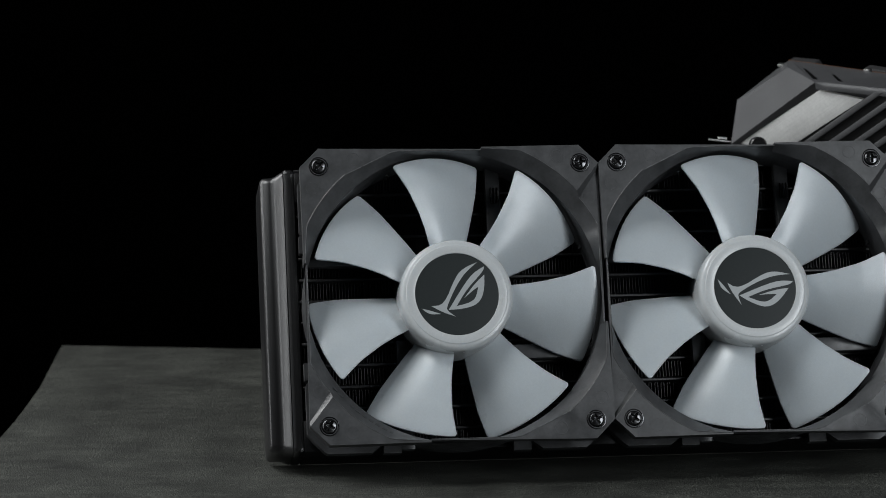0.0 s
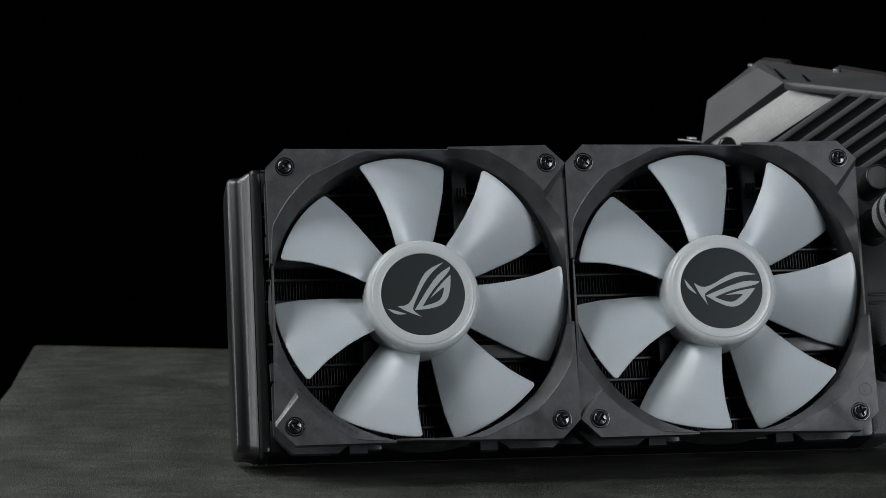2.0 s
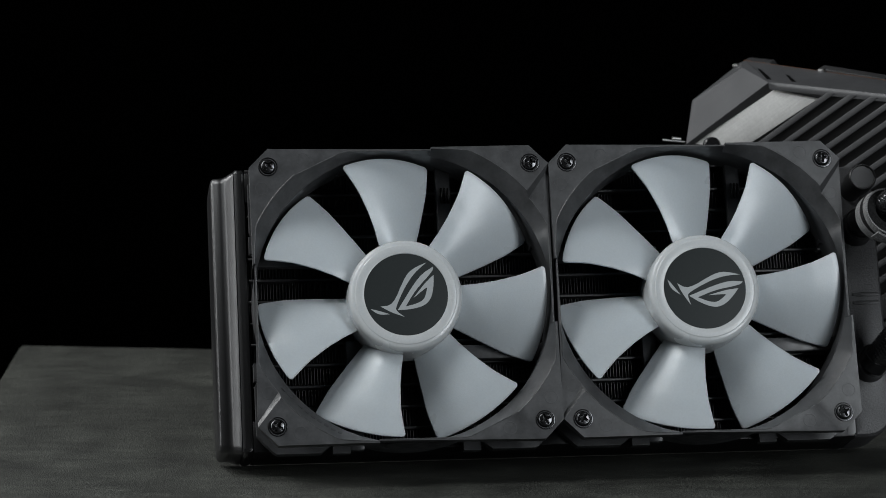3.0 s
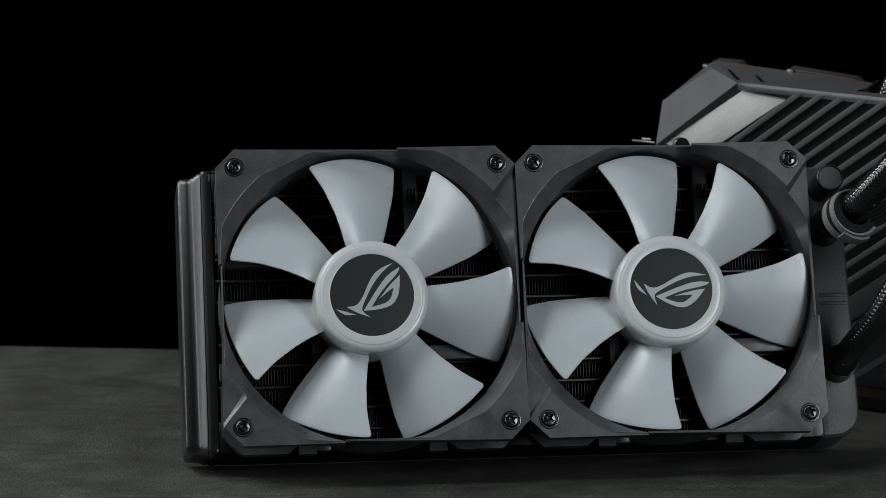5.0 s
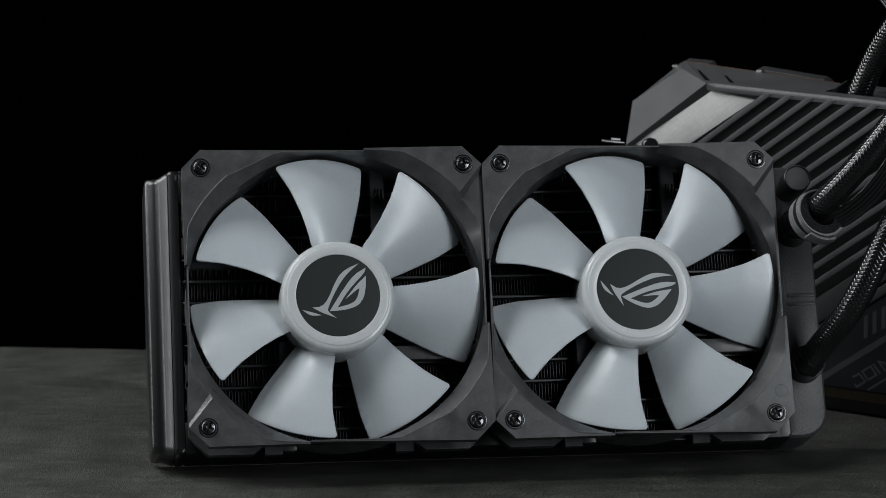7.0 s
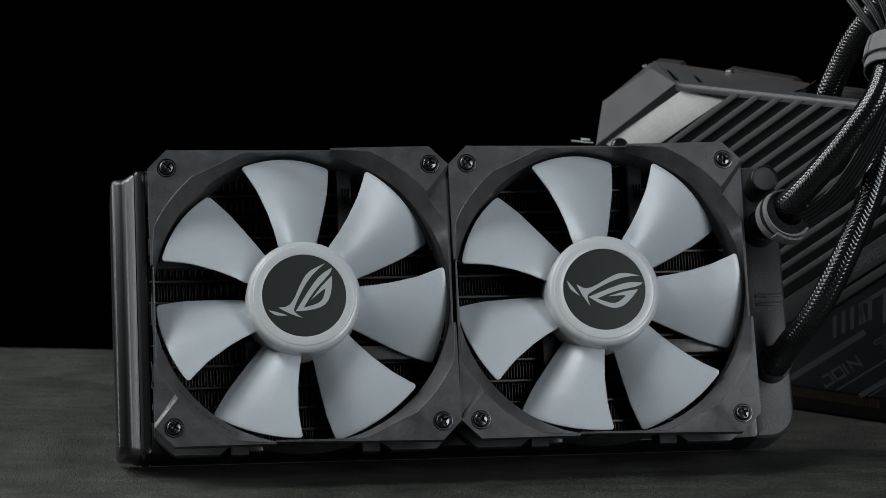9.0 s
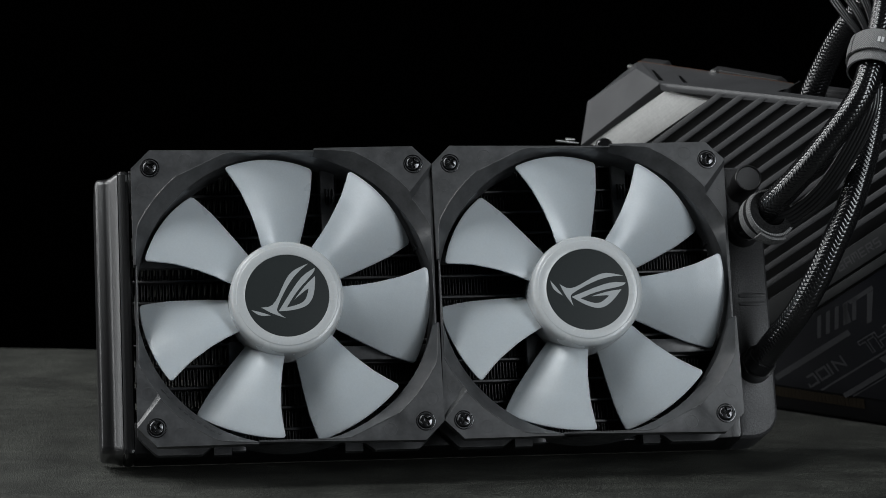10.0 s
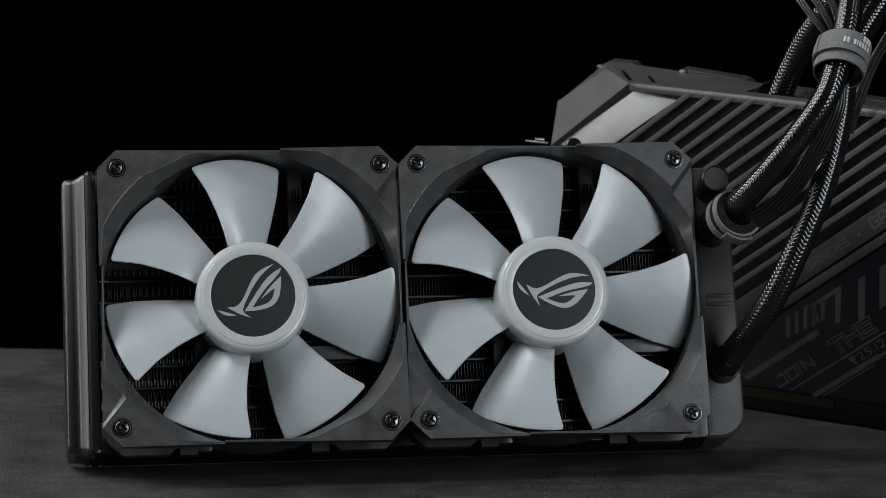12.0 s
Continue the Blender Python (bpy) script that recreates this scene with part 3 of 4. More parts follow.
    for x, z, a in ((-52.5, 52.5, 20), (52.5, 52.5, 65), (52.5, -52.5, 40), (-52.5, -52.5, 10)):
        spot = Matrix.Translation((x * 0.001, 0, z * 0.001)) @ Matrix.Rotation(radians(a + phase), 4, "Y")
        if screw is None:
            screw = part("screw", screw_mesh(), SCREW_BLACK, fan, "black cross-head screw", 40)
            screw.matrix_basis = spot
            # shade in the cross recess, painted near black on its floor
            screw.data.materials.append(SCREW_RECESS_SHADE)
            for poly in screw.data.polygons:
                c = poly.center * 1000
                if min(abs(c.x), abs(c.z)) < 0.26 and math.hypot(c.x, c.z) < 1.8:
                    poly.material_index = 1
        else:
            tagged(shared("screw", screw.data, fan, spot), "black cross-head screw")
    return fan


build_fan(PANEL @ Matrix.Translation((-0.060, 0, 0)), 113.4, 0.0, "black square case fan with seven milky white blades", True)
build_fan(PANEL @ Matrix.Translation((0.060, 0, 0)), 116.9, -35.8, "black square case fan with seven milky white blades", False)

# ---- graphics card: local x along it, y into it, z up its leaning face ----
CARD = pose(0.11056, 0.13176, 0.0005, 15.5, 0, -40)
card = thing("graphics_card", CARD, "large dark grey graphics card with slanted ribs standing on the table", "graphics card")
SLANT = radians(33.0)
CS, SN = math.cos(SLANT), math.sin(SLANT)


def top_at(u):
    return 150.0 - max(u - 18.0, 0.0) * 0.03


# body behind the ribs
bm = bmesh.new()
prism(bm, [(-29, 13), (215, 13), (215, 138.5), (18, 145.8), (-29, 115.5)], 3.0, 8.0)
part("shroud_body", bm, SHROUD_DARK, card, "dark recessed shroud body")
bm = bmesh.new()
prism(bm, [(-20, 0.2), (215, 0.2), (215, 13), (-20, 13)], 1.6, 26.0, bevel=0.6)
part("lower_edge", bm, LOWER_BLACK, card)
# top cover
def cover_at(u, y):
    """Height of the top cover over a place on the card."""
    return (150.2 - max(u - 18.0, 0.0) * 0.031) * (1 - y / 27.0) + (149.2 - (u + 14.0) * 0.0675) * y / 27.0


def cover_piece(left, right, depths):
    """One stretch of the top cover, rounded over its front edge; left and right give u by depth."""
    bm = bmesh.new()
    rings = []
    for i in range(25):
        f = i / 24.0
        row = []
        for y in depths:
            u = left(y) + (right - left(y)) * f
            row.append((u, y, cover_at(u, y)))
        u = left(0) + (right - left(0)) * f
        fall = min(1.0, max(u - 18.0, 0.0) / 4.0)
        edge = [(u, y * fall, cover_at(u, 0) - d * fall) for y, d in ((1.2, 0.2), (0.35, 0.8), (0.05, 1.5), (0.0, 2.4))]
        edge.append((u, 0.0, cover_at(u, 0) - 3.2))
        rings.append([(row[0][0], row[0][1], row[0][2] - 7.0)] + row + edge)
    quads(bm, rings, closed=False)
    bmesh.ops.recalc_face_normals(bm, faces=bm.faces)
    return bm


part("top_cover", cover_piece(lambda y: 18.0 - 30.0 * y / 27.0, 72.0, (27.0, 20.0, 14.0, 9.0, 4.0)), SHROUD, card, "", 40)
part("top_cover", cover_piece(lambda y: 72.0, 215.0, (9.0, 6.5, 4.0)), SHROUD, card, "", 40)
# sunken dark tray behind the narrow stretch, with low ribs across it
bm = bmesh.new()
quads(bm, [[(u, 9.1, cover_at(u, 9) - 6.0), (u, 18.0, cover_at(u, 18) - 6.5), (u, 28.2, cover_at(u, 27) - 5.0)] for u in (72.1, 110.0, 150.0, 215.0)], closed=False)
bmesh.ops.recalc_face_normals(bm, faces=bm.faces)
part("tray", bm, LOWER_BLACK, card, "sunken black tray in the top of the card")
bm = bmesh.new()
box(bm, 71.2, 72.2, 9.0, 27.2, 136.0, 145.2, bevel=0.2)
part("tray_end", bm, SHROUD_DARK, card)
for u in (77.0, 83.0, 101.0, 108.0, 116.0, 125.0):
    bm = bmesh.new()
    box(bm, u, u + 2.2, 10.0, 26.0, cover_at(u, 18) - 9.0, cover_at(u, 18) - 3.6, bevel=0.4)
    part("tray_rib", bm, SHROUD_DARK, card)
# slanting end cover: lit facet, and a rounded strip that turns away behind it
bm = bmesh.new()
rim_hi, rim_lo = (18.0, 0.0, 150.2), (-31.0, 0.0, 118.0)
inner = [(18.0, 0.0, 150.2), (-31.0, 0.0, 118.0), (-31.0, 0.0, 20.0)]
ridge = [(-7.6, 18.0, 149.2), (-33.6, 13.0, 134.0), (-36.0, 6.0, 20.0)]
outer = [(-13.0, 25.0, 149.0), (-38.5, 22.0, 131.5), (-40.0, 14.0, 20.0)]
last = [(-15.5, 29.0, 146.2), (-40.0, 29.0, 127.5), (-41.0, 27.0, 20.0)]
quads(bm, [inner, ridge, outer, last], closed=False)
bm.faces.new([bm.verts.new(p) for p in ((18.0, 0.0, 150.2), (-12.0, 27.0, 149.1), (-13.0, 25.0, 149.0), (-7.6, 18.0, 149.2))])
bmesh.ops.remove_doubles(bm, verts=bm.verts, dist=0.01)
bmesh.ops.recalc_face_normals(bm, faces=bm.faces)
part("end_cover", bm, SHROUD, card, "bevelled dark grey end cover", 12)


def slanted_bar(u, w_top, width, length, y0, y1, bevel=0.35):
    """A bar that starts at the top edge at u and runs down the slant."""
    x1, z1 = u - length * CS, w_top - length * SN
    px, pz = width * SN, width * CS
    bm = bmesh.new()
    prism(bm, [(x1, z1), (u, w_top), (u + width / SN, w_top), (x1 + px, z1 - pz)], y0, y1, bevel)
    return bm


# rim beside the plate, plate, ribs
bm = bmesh.new()
quads(bm, [[(18.0, -0.02, 150.15), (18.5, 0.5, 148.9), (19.6, 2.8, 146.9)], [(-31.0, -0.02, 117.95), (-31.0, 0.5, 116.4), (-31.0, 2.8, 113.7)]], closed=False)
bmesh.ops.recalc_face_normals(bm, faces=bm.faces)
part("plate_rim", bm, SHROUD, card)
bm = bmesh.new()
L, PC, PS = 54.0, math.cos(radians(31.1)), math.sin(radians(31.1))
prism(bm, [(18.6, 146.0), (40.5, 143.2), (40.5 - L * PC, 143.2 - L * PS), (18.6 - L * PC, 146.0 - L * PS)], 1.4, 3.4, bevel=0.25)
part("metal_plate", bm, PLATE, card, "brushed aluminium inlay plate")
for k in range(14):
    u = 45.0 + 10.55 * k
    w = top_at(u) - 3.2
    length = min((u + 28) / CS, (w - 14) / SN)
    part("rib", slanted_bar(u + 2.6, w + 1.7, 2.4, length + 3.1, -0.25, 3.6, 0.45), SHROUD, card)
# flat band with lettering and the printed panel below it
x0, z0 = 100.8, 75.7


def on_band(along, across):
    """A place on the face: along the slant from a mark on the band, and down across it."""
    return (x0 + along * CS + across * SN, z0 + along * SN - across * CS)


def flat_shape(name, corners, y0, y1, material, bevel=0.0, label=""):
    bm = bmesh.new()
    prism(bm, corners, y0, y1, bevel)
    return part(name, bm, material, card, label)


flat_shape("band", [on_band(-106, -4.2), on_band(112, -4.2), on_band(108, 5.0), on_band(-92, 5.0)], 0.0, 3.4, SHROUD_BAND, 0.3, "flat slanted band with lettering")
flat_shape("band_edge", [on_band(-88, 6.2), on_band(108, 6.2), on_band(108, 9.8), on_band(-83, 9.8)], 0.3, 3.4, SHROUD_BAND, 0.3)
flat_shape("printed_panel", [on_band(-82, 11.0), on_band(118, 11.0), (215, 12.0), (-12, 12.0)], 0.9, 3.5, PANEL_DARK, 0.2, "black panel printed with grey graphics")
flat_shape("band_mark", [on_band(28.0, 0.4), on_band(29.4, 0.4), on_band(29.0, 1.8), on_band(27.6, 1.8)], -0.08, 0.02, BAND_PRINT)
# graphics on the panel
for along, across, long, wide in ((-71, 24.8, 50, 2.6), (-53, 40.6, 100, 0.9), (-44, 47.2, 44, 2.2), (-40, 50.2, 34, 0.5), (-6, 48.0, 60, 0.9)):
    flat_shape("printed_line", [on_band(along, across), on_band(along + long, across), on_band(along + long, across + wide), on_band(along, across + wide)], 0.82, 0.92, PRINT_GREY)
flat_shape("printed_mark", [on_band(-16, 42.3), on_band(-11.5, 42.3), on_band(-13.5, 46.6)], 0.82, 0.92, PRINT_GREY)
for i in range(5):
    u, w = 82.1 + 2.4 * (i * 2), 47.7 + 1.33 * (i * 2)
    flat_shape("printed_stroke", [(u, w), (u + 2.1, w + 1.2), (u + 0.4, w - 9.6), (u - 1.7, w - 10.6)], 0.82, 0.92, PRINT_GREY)
for corners in (
    [(98.3, 56.6), (111.8, 65.6), (112.5, 64.0), (100.2, 55.7)],
    [(95.8, 55.0), (97.6, 55.6), (99.1, 47.3), (96.2, 45.7)],
    [(109.0, 61.6), (112.2, 63.3), (109.3, 48.7), (106.8, 47.3)],
    [(121.2, 69.3), (125.2, 71.9), (122.2, 52.5), (118.7, 50.3)],
    [(132.7, 76.1), (136.3, 78.1), (133.5, 58.7), (129.9, 56.6)],
    [(144.0, 83.0), (156.5, 90.2), (157.0, 87.6), (145.0, 80.6)],
):
    flat_shape("printed_block", corners, 0.82, 0.92, PRINT_GREY)

# square-cut letters as strokes on a unit field
STROKES = {
    "G": ((1, 1, 0, 1), (0, 1, 0, 0), (0, 0, 1, 0), (1, 0, 1, 0.5), (1, 0.5, 0.55, 0.5)),
    "A": ((0, 0, 0, 1), (0, 1, 1, 1), (1, 1, 1, 0), (0, 0.42, 1, 0.42)),
    "M": ((0, 0, 0, 1), (0, 1, 1, 1), (1, 1, 1, 0), (0.5, 1, 0.5, 0.4)),
    "E": ((1, 1, 0, 1), (0, 1, 0, 0), (0, 0, 1, 0), (0, 0.5, 0.85, 0.5)),
    "R": ((0, 0, 0, 1), (0, 1, 1, 1), (1, 1, 1, 0.5), (1, 0.5, 0, 0.5), (0.45, 0.5, 1, 0)),
    "S": ((1, 1, 0, 1), (0, 1, 0, 0.5), (0, 0.5, 1, 0.5), (1, 0.5, 1, 0), (1, 0, 0, 0)),
    "J": ((0.3, 1, 1, 1), (1, 1, 1, 0), (1, 0, 0, 0), (0, 0, 0, 0.3)),
    "O": ((0, 0, 0, 1), (0, 1, 1, 1), (1, 1, 1, 0), (1, 0, 0, 0)),
    "I": ((0, 0, 0, 1),),
    "N": ((0, 0, 0, 1), (0, 1, 1, 0), (1, 0, 1, 1)),
    "T": ((0, 1, 1, 1), (0.5, 1, 0.5, 0)),
    "H": ((0, 0, 0, 1), (1, 0, 1, 1), (0, 0.5, 1, 0.5)),
}


def square_words(text, along, across, cap, advance, wide, bold, material, depth, lean=0.0):
    """Square-cut lettering along the slant, each letter a part of its own."""
    for letter in text:
        bm = bmesh.new()
        for n, (xa, za, xb, zb) in enumerate(STROKES[letter]):
            a, b = Vector((xa * wide + za * lean, za * cap)), Vector((xb * wide + zb * lean, zb * cap))
            run = (b - a).normalized()
            side = Vector((-run.y, run.x)) * bold / 2
            a, b = a - run * bold / 2, b + run * bold / 2
            corners = [on_band(along + p.x, across - p.y) for p in (a + side, b + side, b - side, a - side)]
            prism(bm, corners, depth - 0.004 * n, depth + 0.08)
        part("printed_letter", bm, material, card)
        along += advance * (0.42 if letter == "I" else 1.0)


def words(text, along, across, cap, advance, wide, material, depth):
    """Each printed letter as a part of its own, set along the slant and stretched to its width."""
    for letter in text:
        curve = bpy.data.curves.new("letter", "FONT")
        curve.body, curve.size, curve.extrude = letter, cap * 0.001 / 0.7, 0.00004
        temp = bpy.data.objects.new("letter", curve)
        scene.collection.objects.link(temp)
        mesh = bpy.data.meshes.new_from_object(temp.evaluated_get(bpy.context.evaluated_depsgraph_get()))
        bpy.data.objects.remove(temp)
        mesh.materials.clear()
        mesh.materials.append(material)
        xs = [v.co.x for v in mesh.vertices]
        thin = letter in "I.1"
        stretch = 1.0 if thin else wide * 0.001 / (max(xs) - min(xs))
        for v in mesh.vertices:
            v.co.x = (v.co.x - min(xs)) * stretch
        ob = shared("printed_letter", mesh, card)
        x, z = on_band(along, across)
        ob.matrix_basis = Matrix.Translation((x * 0.001, depth * 0.001, z * 0.001)) @ Matrix.Rotation(-SLANT, 4, "Y") @ Matrix.Rotation(radians(90), 4, "X")
        along += advance * (0.45 if thin else 1.0)


square_words("GAMERS", -5.4, 2.2, 3.2, 4.7, 3.1, 0.6, BAND_PRINT, -0.03, 0.5)
square_words("GA", 36.7, 2.4, 4.2, 5.6, 4.0, 0.9, BAND_PRINT, -0.03, 0.5)
square_words("JOIN", -57.0, 37.4, 4.4, 7.6, 5.6, 1.0, PRINT_GREY, 0.85)
# the outlined word: broad strokes with a dark line inside
square_words("THE", -19.6, 38.0, 5.6, 9.2, 7.2, 2.1, PRINT_GREY, 0.86)
square_words("THE", -19.6, 38.0, 5.6, 9.2, 7.2, 0.9, PANEL_DARK, 0.81)
words("25.124", -10.5, 46.2, 3.8, 4.6, 3.6, PRINT_GREY, 0.85)
# gold edge contacts under the panel
for k in range(44):
    u = 14.0 + 1.95 * k
    flat_shape("edge_contact", [(u, 6.4), (u + 1.8, 6.4), (u + 1.8, 10.8), (u, 10.8)], 1.2, 1.75, GOLD)
# copper line and the back cover with its tabs
bm = bmesh.new()
quads(bm, [[(u, y, 149.1 - (u + 14) * 0.0675 + dz) for y, dz in ((26.9, -3), (26.9, 0.1), (27.6, 0.1), (27.6, -3))] for u in (-13, 68)])
bmesh.ops.recalc_face_normals(bm, faces=bm.faces)
part("copper_line", bm, COPPER, card, "thin copper-coloured seam line")
bm = bmesh.new()
prism(bm, [(-13, 20), (215, 20), (215, 131.2), (70, 139.6), (-13, 145.6)], 28.0, 35.0, bevel=0.8)
part("back_cover", bm, SHROUD_DARK, card)
for tab in ([(-18.4, 142), (-17.4, 146.3), (-15.5, 148.4), (-2.1, 148.1), (-0.4, 145.7), (0.2, 142)], [(21.5, 139), (22.3, 144.8), (23.9, 147.1), (56.9, 144.2), (59.6, 142.4), (61, 137)], [(72, 136), (74, 141.6), (95, 140.4), (97, 136)], [(110, 134), (112, 139.8), (140, 138), (142, 134)]):
    bm = bmesh.new()
    prism(bm, [(u, w - 0.8) for u, w in tab], 31.0, 35.0, bevel=0.5)
    part("top_tab", bm, SHROUD_DARK, card)
for u, y, w in ((-16.6, 23.0, 146.9), (26.2, 25.8, 146.2)):
    bm = bmesh.new()
    box(bm, u, u + 3.2, y, y + 2.2, w, w + 1.5, bevel=0.4)
    part("steel_clip", bm, STEEL, card, "small bright steel clip")
for slit in ([(0.2, 18.5), (1.6, 18.5), (16.8, 4.7), (14.0, 4.9)], [(17.4, 14.5), (18.8, 14.5), (28.8, 5.3), (26.4, 5.3)]):
    bm = bmesh.new()
    quads(bm, [[(u, y, cover_at(u, y) + dz) for u, y in slit] for dz in (-0.5, 0.08)])
    bm.verts.ensure_lookup_table()
    bm.faces.new(list(bm.verts)[4:8])
    bmesh.ops.recalc_face_normals(bm, faces=bm.faces)
    part("slot", bm, LOWER_BLACK, card)
# pins and knob at the end of the card
for m, r, long in ((pose(0.0547, 0.108, 0.1184, 0, 97, 8), 0.55, 10.0), (pose(0.0590, 0.110, 0.1188, 0, 95, 10), 0.8, 4.0)):
    bm = bmesh.new()
    bmesh.ops.create_cone(bm, cap_ends=True, segments=16, radius1=r, radius2=r * 0.85, depth=long, matrix=Matrix.Translation((0, 0, long / 2)))
    ob = part("steel_pin", bm, STEEL, card)
    ob.matrix_basis = CARD.inverted() @ m
bm = bmesh.new()
lathe(bm, [(0.001, -6.0), (3.0, -6.0), (3.6, -5.4), (3.8, 0.0), (3.4, 1.5)], 32)
ob = part("knob", bm, RUBBER, card, "small black knob")
ob.matrix_basis = CARD.inverted() @ pose(0.0752, 0.0990, 0.1168, -8, 0, 0)

# ---- hoses, straps and cables ----
PORT_HI = PANEL @ Vector((PORTS[0][0] * 0.001, 0.016, PORTS[0][1] * 0.001)) * 1000
PORT_LO = PANEL @ Vector((PORTS[1][0] * 0.001, 0.016, PORTS[1][1] * 0.001)) * 1000
BRAID = braid(12, 1.75, 0.22)


def hose(points, label, collar=None):
    ob = tagged(new("coolant_hose"), label, "hose", "coolant hoses")
    sweep("braided_sleeve", points, 5.1, SLEEVE, ob, 0.16, 168, BRAID)
    if collar:
        a, b = Vector(points[0]), Vector(points[1])
        sweep("collar", [tuple(a.lerp(b, -0.35)), tuple(a.lerp(b, collar))], 5.9, RUBBER, ob, 0.4, 48, None, 1.0, "black rubber collar")
    return ob


hose([tuple(PORT_HI), (136.0, -11, 105.5), (147.5, -22, 120.5), (159.1, -27, 136.3), (168.5, -28, 150.6), (173.6, -23, 163.6), (178.6, -15, 181.0), (181.5, -4, 200), (184, 10, 216), (190, 34, 226), (196, 60, 215)], "black braided coolant hose rising from the radiator's upper port", 0.5)
hose([tuple(PORT_LO), (138.4, -8, 49.0), (146.6, -18, 63.0), (153.6, -22, 77.3), (160.6, -22, 93.2), (167.1, -20, 108.7), (172.2, -16, 124.2), (175.9, -12, 139.6), (178.0, -9, 154.0), (181.6, -5, 166.5), (187.6, 1, 176.6), (194.2, 6, 185.4), (202, 14, 195), (212, 26, 203)], "black braided coolant hose rising from the radiator's lower port", 0.16)
hose([(158.0, 66, 126.0), (159.2, 65, 135.0), (161.6, 63.5, 144.4), (165.8, 60, 155.7), (171.6, 52, 169.4), (180.2, 40, 184.3), (187.7, 25, 199), (192, 5, 212)], "black braided coolant hose rising from the graphics card", 1.2)


def band_loop(name, centre, axis, rx, ry, width, thick, material, start=0.0, end=360.0, spiral=0.0, slip=0.0, parent=None, wave=0.0):
    """A flat strap laid round a bundle, with its weave running along it."""
    axis = Vector(axis).normalized()
    side = axis.cross(Vector((0, 1, 0))).normalized()
    away = axis.cross(side).normalized()
    n = 96
    verts, faces, uvs = [], [], []
    for i in range(n + 1):
        f = i / n
        a = radians(start + (end - start) * f)
        for across, out in ((0, 0), (0.5, 0), (1, 0), (1, 1), (0.5, 1), (0, 1)):
            r = 1.0 + spiral * f
            edge = 0.35 * thick * (1 if across == 0.5 else 0) * (1 if out == 0 else 0)
            p = Vector(centre) + side * (math.cos(a) * (rx * r - out * thick + edge)) + away * (math.sin(a) * (ry * r - out * thick + edge)) + axis * ((across - 0.5) * width + slip * f + wave * math.sin(2 * a))
            verts.append(p * 0.001)
            uvs.append((f, across))
    for i in range(n):
        for k in range(6):
            l = (k + 1) % 6
            faces.append((6 * i + k, 6 * i + l, 6 * i + 6 + l, 6 * i + 6 + k))
    faces += [tuple(range(6)), tuple(range(6 * n, 6 * n + 6))]
    mesh = bpy.data.meshes.new(name)
    mesh.from_pydata(verts, [], faces)
    layer = mesh.uv_layers.new(name="UVMap")
    for loop in mesh.loops:
        layer.data[loop.index].uv = uvs[loop.vertex_index]
    bm = bmesh.new()
    bm.from_mesh(mesh)
    bmesh.ops.recalc_face_normals(bm, faces=bm.faces)
    bm.to_mesh(mesh)
    bm.free()
    finish(mesh, material, 50)
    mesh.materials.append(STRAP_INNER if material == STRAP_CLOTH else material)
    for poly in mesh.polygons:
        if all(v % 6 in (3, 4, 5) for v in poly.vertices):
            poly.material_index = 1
    ob = new(name, mesh)
    if parent is not None:
        ob.parent = parent
    return ob


AXIS = (0.28, 0.48, 0.83)
strap = tagged(new("cable_strap"), "grey woven hook-and-loop strap round the hoses and cables", "strap")
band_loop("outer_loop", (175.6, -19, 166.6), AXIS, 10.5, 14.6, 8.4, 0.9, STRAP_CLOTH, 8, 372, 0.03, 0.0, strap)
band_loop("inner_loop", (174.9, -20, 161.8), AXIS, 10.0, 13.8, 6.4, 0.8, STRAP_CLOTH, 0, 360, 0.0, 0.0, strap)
for a, wd, slip, wide in ((72, 5, -0.6, 2.2), (79, 5, -0.6, 2.2), (93, 5, -0.6, 2.2), (100, 2.5, -0.6, 2.2), (105, 5, -0.6, 2.2), (112, 5, -0.6, 2.2), (119, 5, -0.6, 2.2), (112, 6, 2.3, 2.4), (120, 6, 2.3, 2.4), (128, 6, 2.3, 2.4), (128, 5, -0.6, 2.2)):
    along = Vector(AXIS).normalized() * slip
    band_loop("printed_bar", tuple(Vector((175.6, -19, 166.6)) + along), AXIS, 11.35, 15.5, wide, 0.25, STRAP_PRINT, a, a + wd, 0.0, 0.0, strap)
tie = tagged(new("cable_strap"), "pale grey woven strap wrapped round the upper hose", "strap")
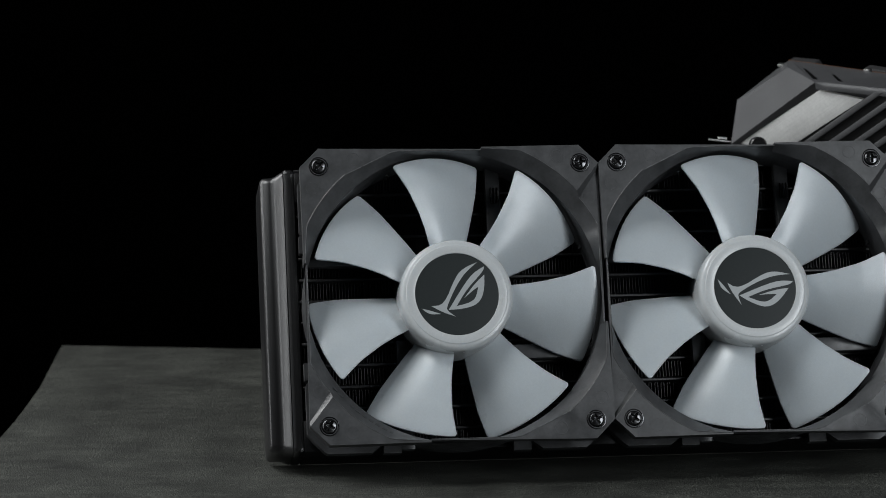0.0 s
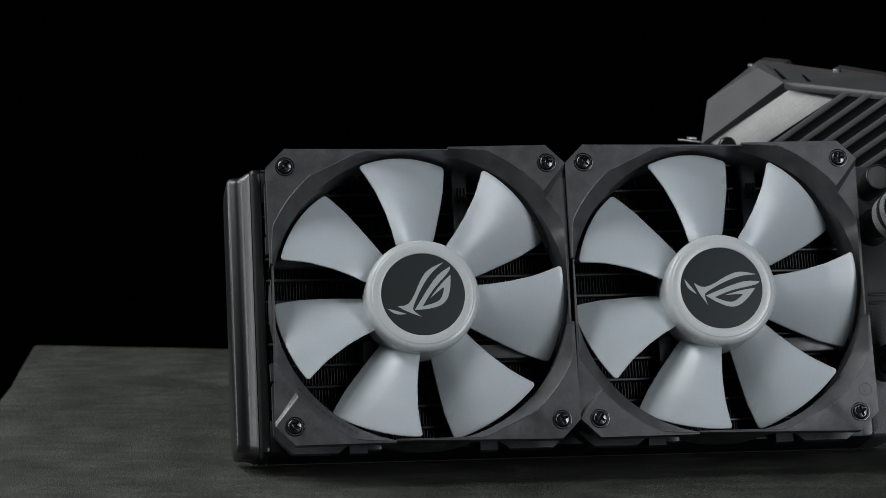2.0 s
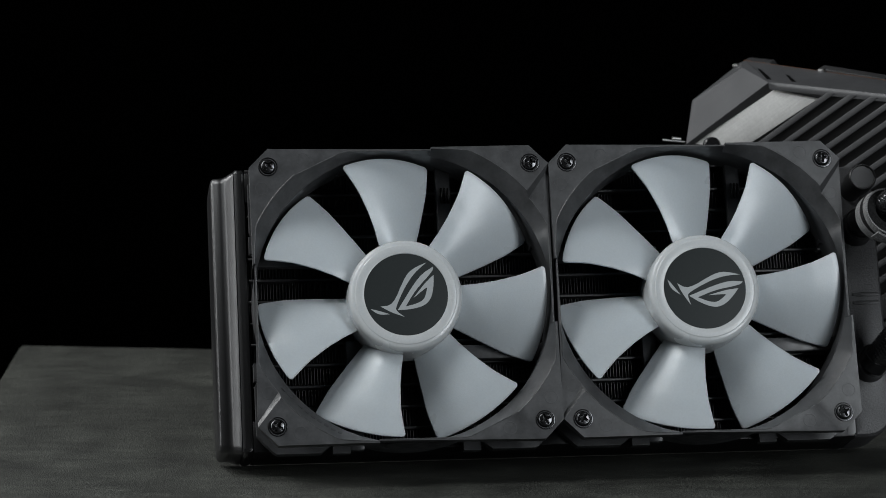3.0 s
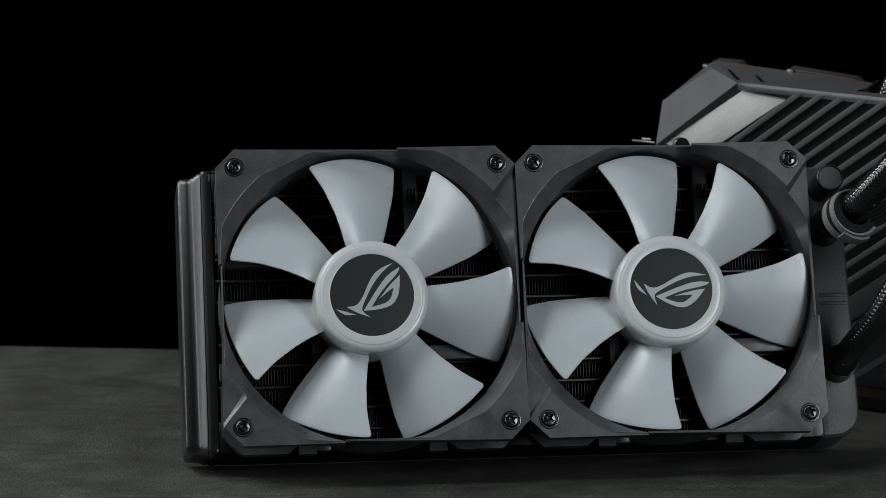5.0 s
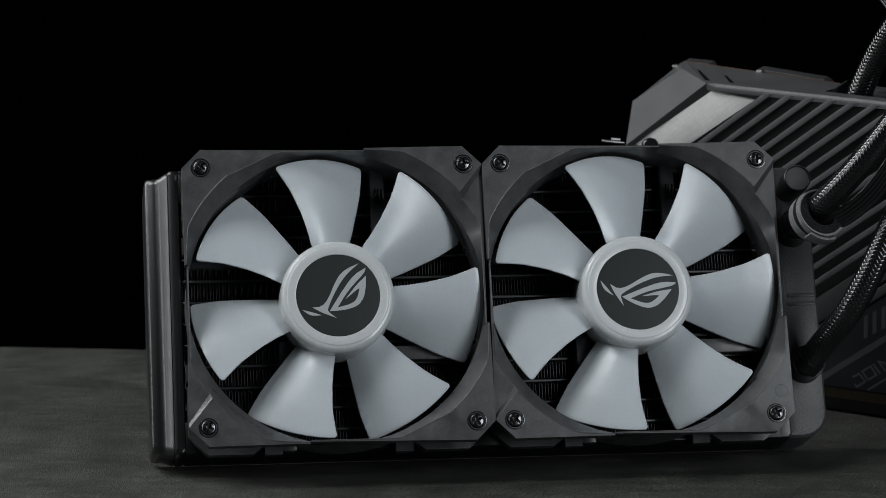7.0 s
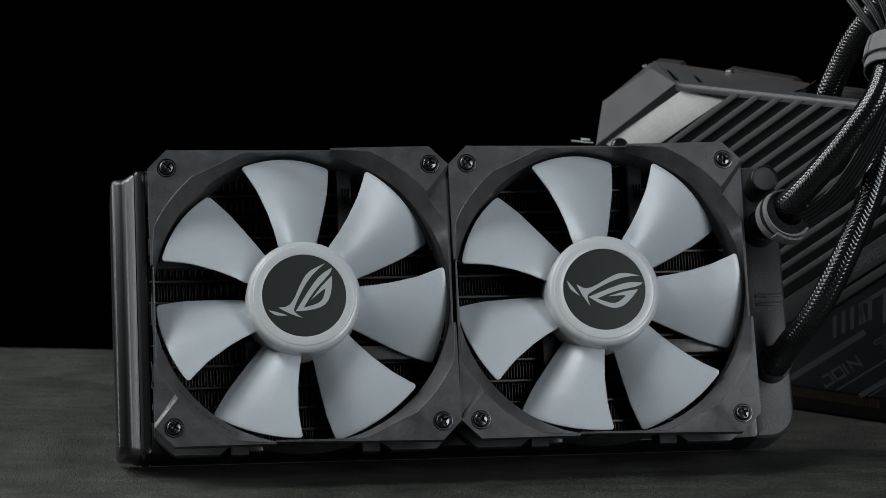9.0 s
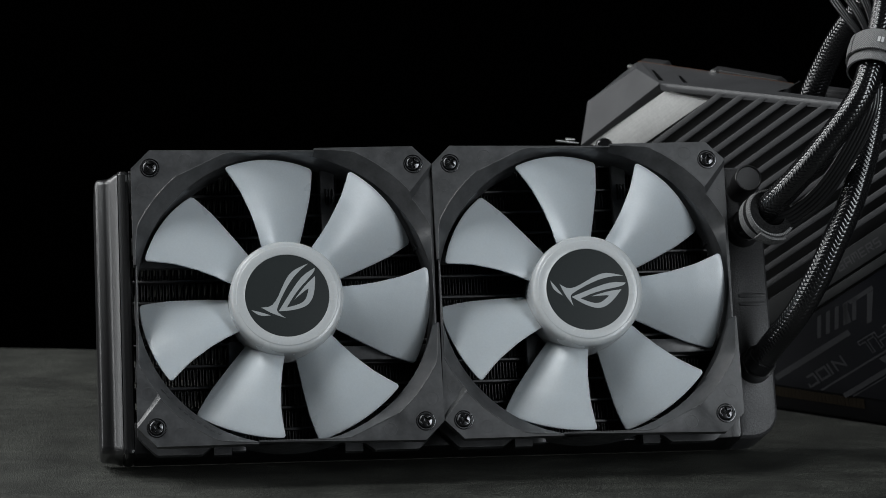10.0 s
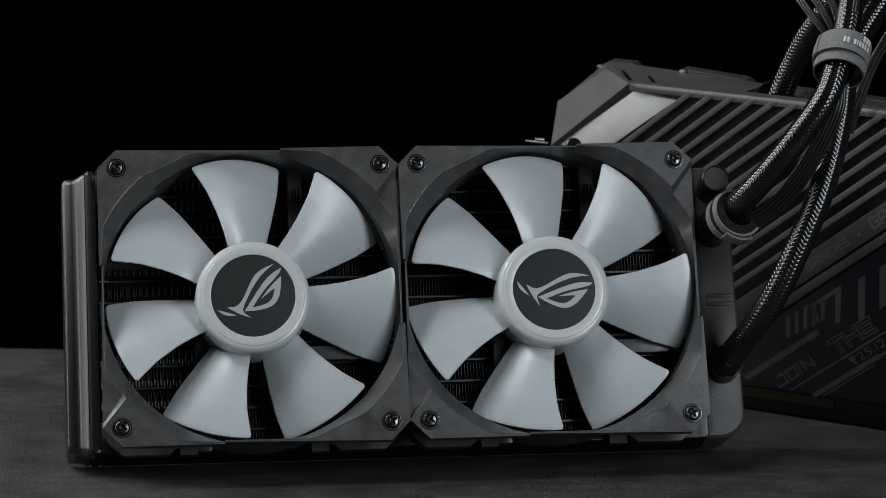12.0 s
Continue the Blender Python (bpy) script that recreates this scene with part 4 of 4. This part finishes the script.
band_loop("tie_loop", (135.0, -7.5, 100.7), (0.32, -0.83, 0.42), 10.3, 9.4, 10.0, 1.2, STRAP_CLOTH, 0, 360, 0.0, 0.0, tie)
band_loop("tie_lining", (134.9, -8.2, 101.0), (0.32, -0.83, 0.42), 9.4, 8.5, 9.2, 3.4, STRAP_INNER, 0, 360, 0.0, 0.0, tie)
band_loop("tie_end", (135.5, -9.0, 101.0), (0.32, -0.83, 0.42), 11.4, 10.4, 6.0, 1.0, STRAP_CLOTH, 92, 152, 0.03, 0.0, tie)

for off in range(5):
    d = (off - 2) * 1.5
    ob = sweep("fan_cable", [(184, -14 + d, 205), (179.0, -16 + d, 178), (175.8 + 0.3 * d, -21 + d * 0.4, 159.4), (172.9 + d * 0.75, -24, 145.3 - 0.3 * d), (165.6 + d * 0.75, -22, 128.3 - d * 0.5), (156.2 + d * 0.5, -17, 112.2 - d * 0.9), (147.0 + d * 0.3, -12, 102.4 - d), (139.5, -9, 98.4 - d), (134.0, -3, 96.6 - d)], 1.05, CABLE_BLACK, None, 1.2, 12)
    tagged(ob, "thin black cable running between the hoses", "cable", "fan cables")
for dx, dz, flat in ((0.0, 0.0, 2.2), (4.0, 2.6, 2.0), (7.5, 6.0, 1.8)):
    for e in (-0.9, 0.0, 0.9):
        ob = sweep("fan_cable", [(174.5 + dx * 0.4 + e * 0.3, -22, 166.0), (169.4 + dx * 0.75 + e * 0.6, -18, 174.2 + dz * 0.3), (164.4 + dx + e * 0.8, -13, 181.2 + dz + e * 0.5), (159.6 + dx + e * 0.8, -7, 188.2 + dz + e * 0.7), (154.0 + dx, 2, 196.5 + dz + e), (149.0 + dx, 20, 204 + dz)], 0.75, CABLE_BLACK, None, 1.5, 10)
        tagged(ob, "thin black cable fanning out above the strap", "cable", "fan cables")
for e in (0.0, 1.7, 3.2):
    ob = sweep("fan_cable", [(181.0 + e, 12, 132.0), (184.4 + e, 10, 144.0), (189.8 + e, 10, 158.8), (197.1 + e, 10, 172.5), (206 + e, 10, 186)], 0.8, CABLE_BLACK, None, 1.5, 10)
    tagged(ob, "thin black cable hanging beside the strap", "cable", "fan cables")
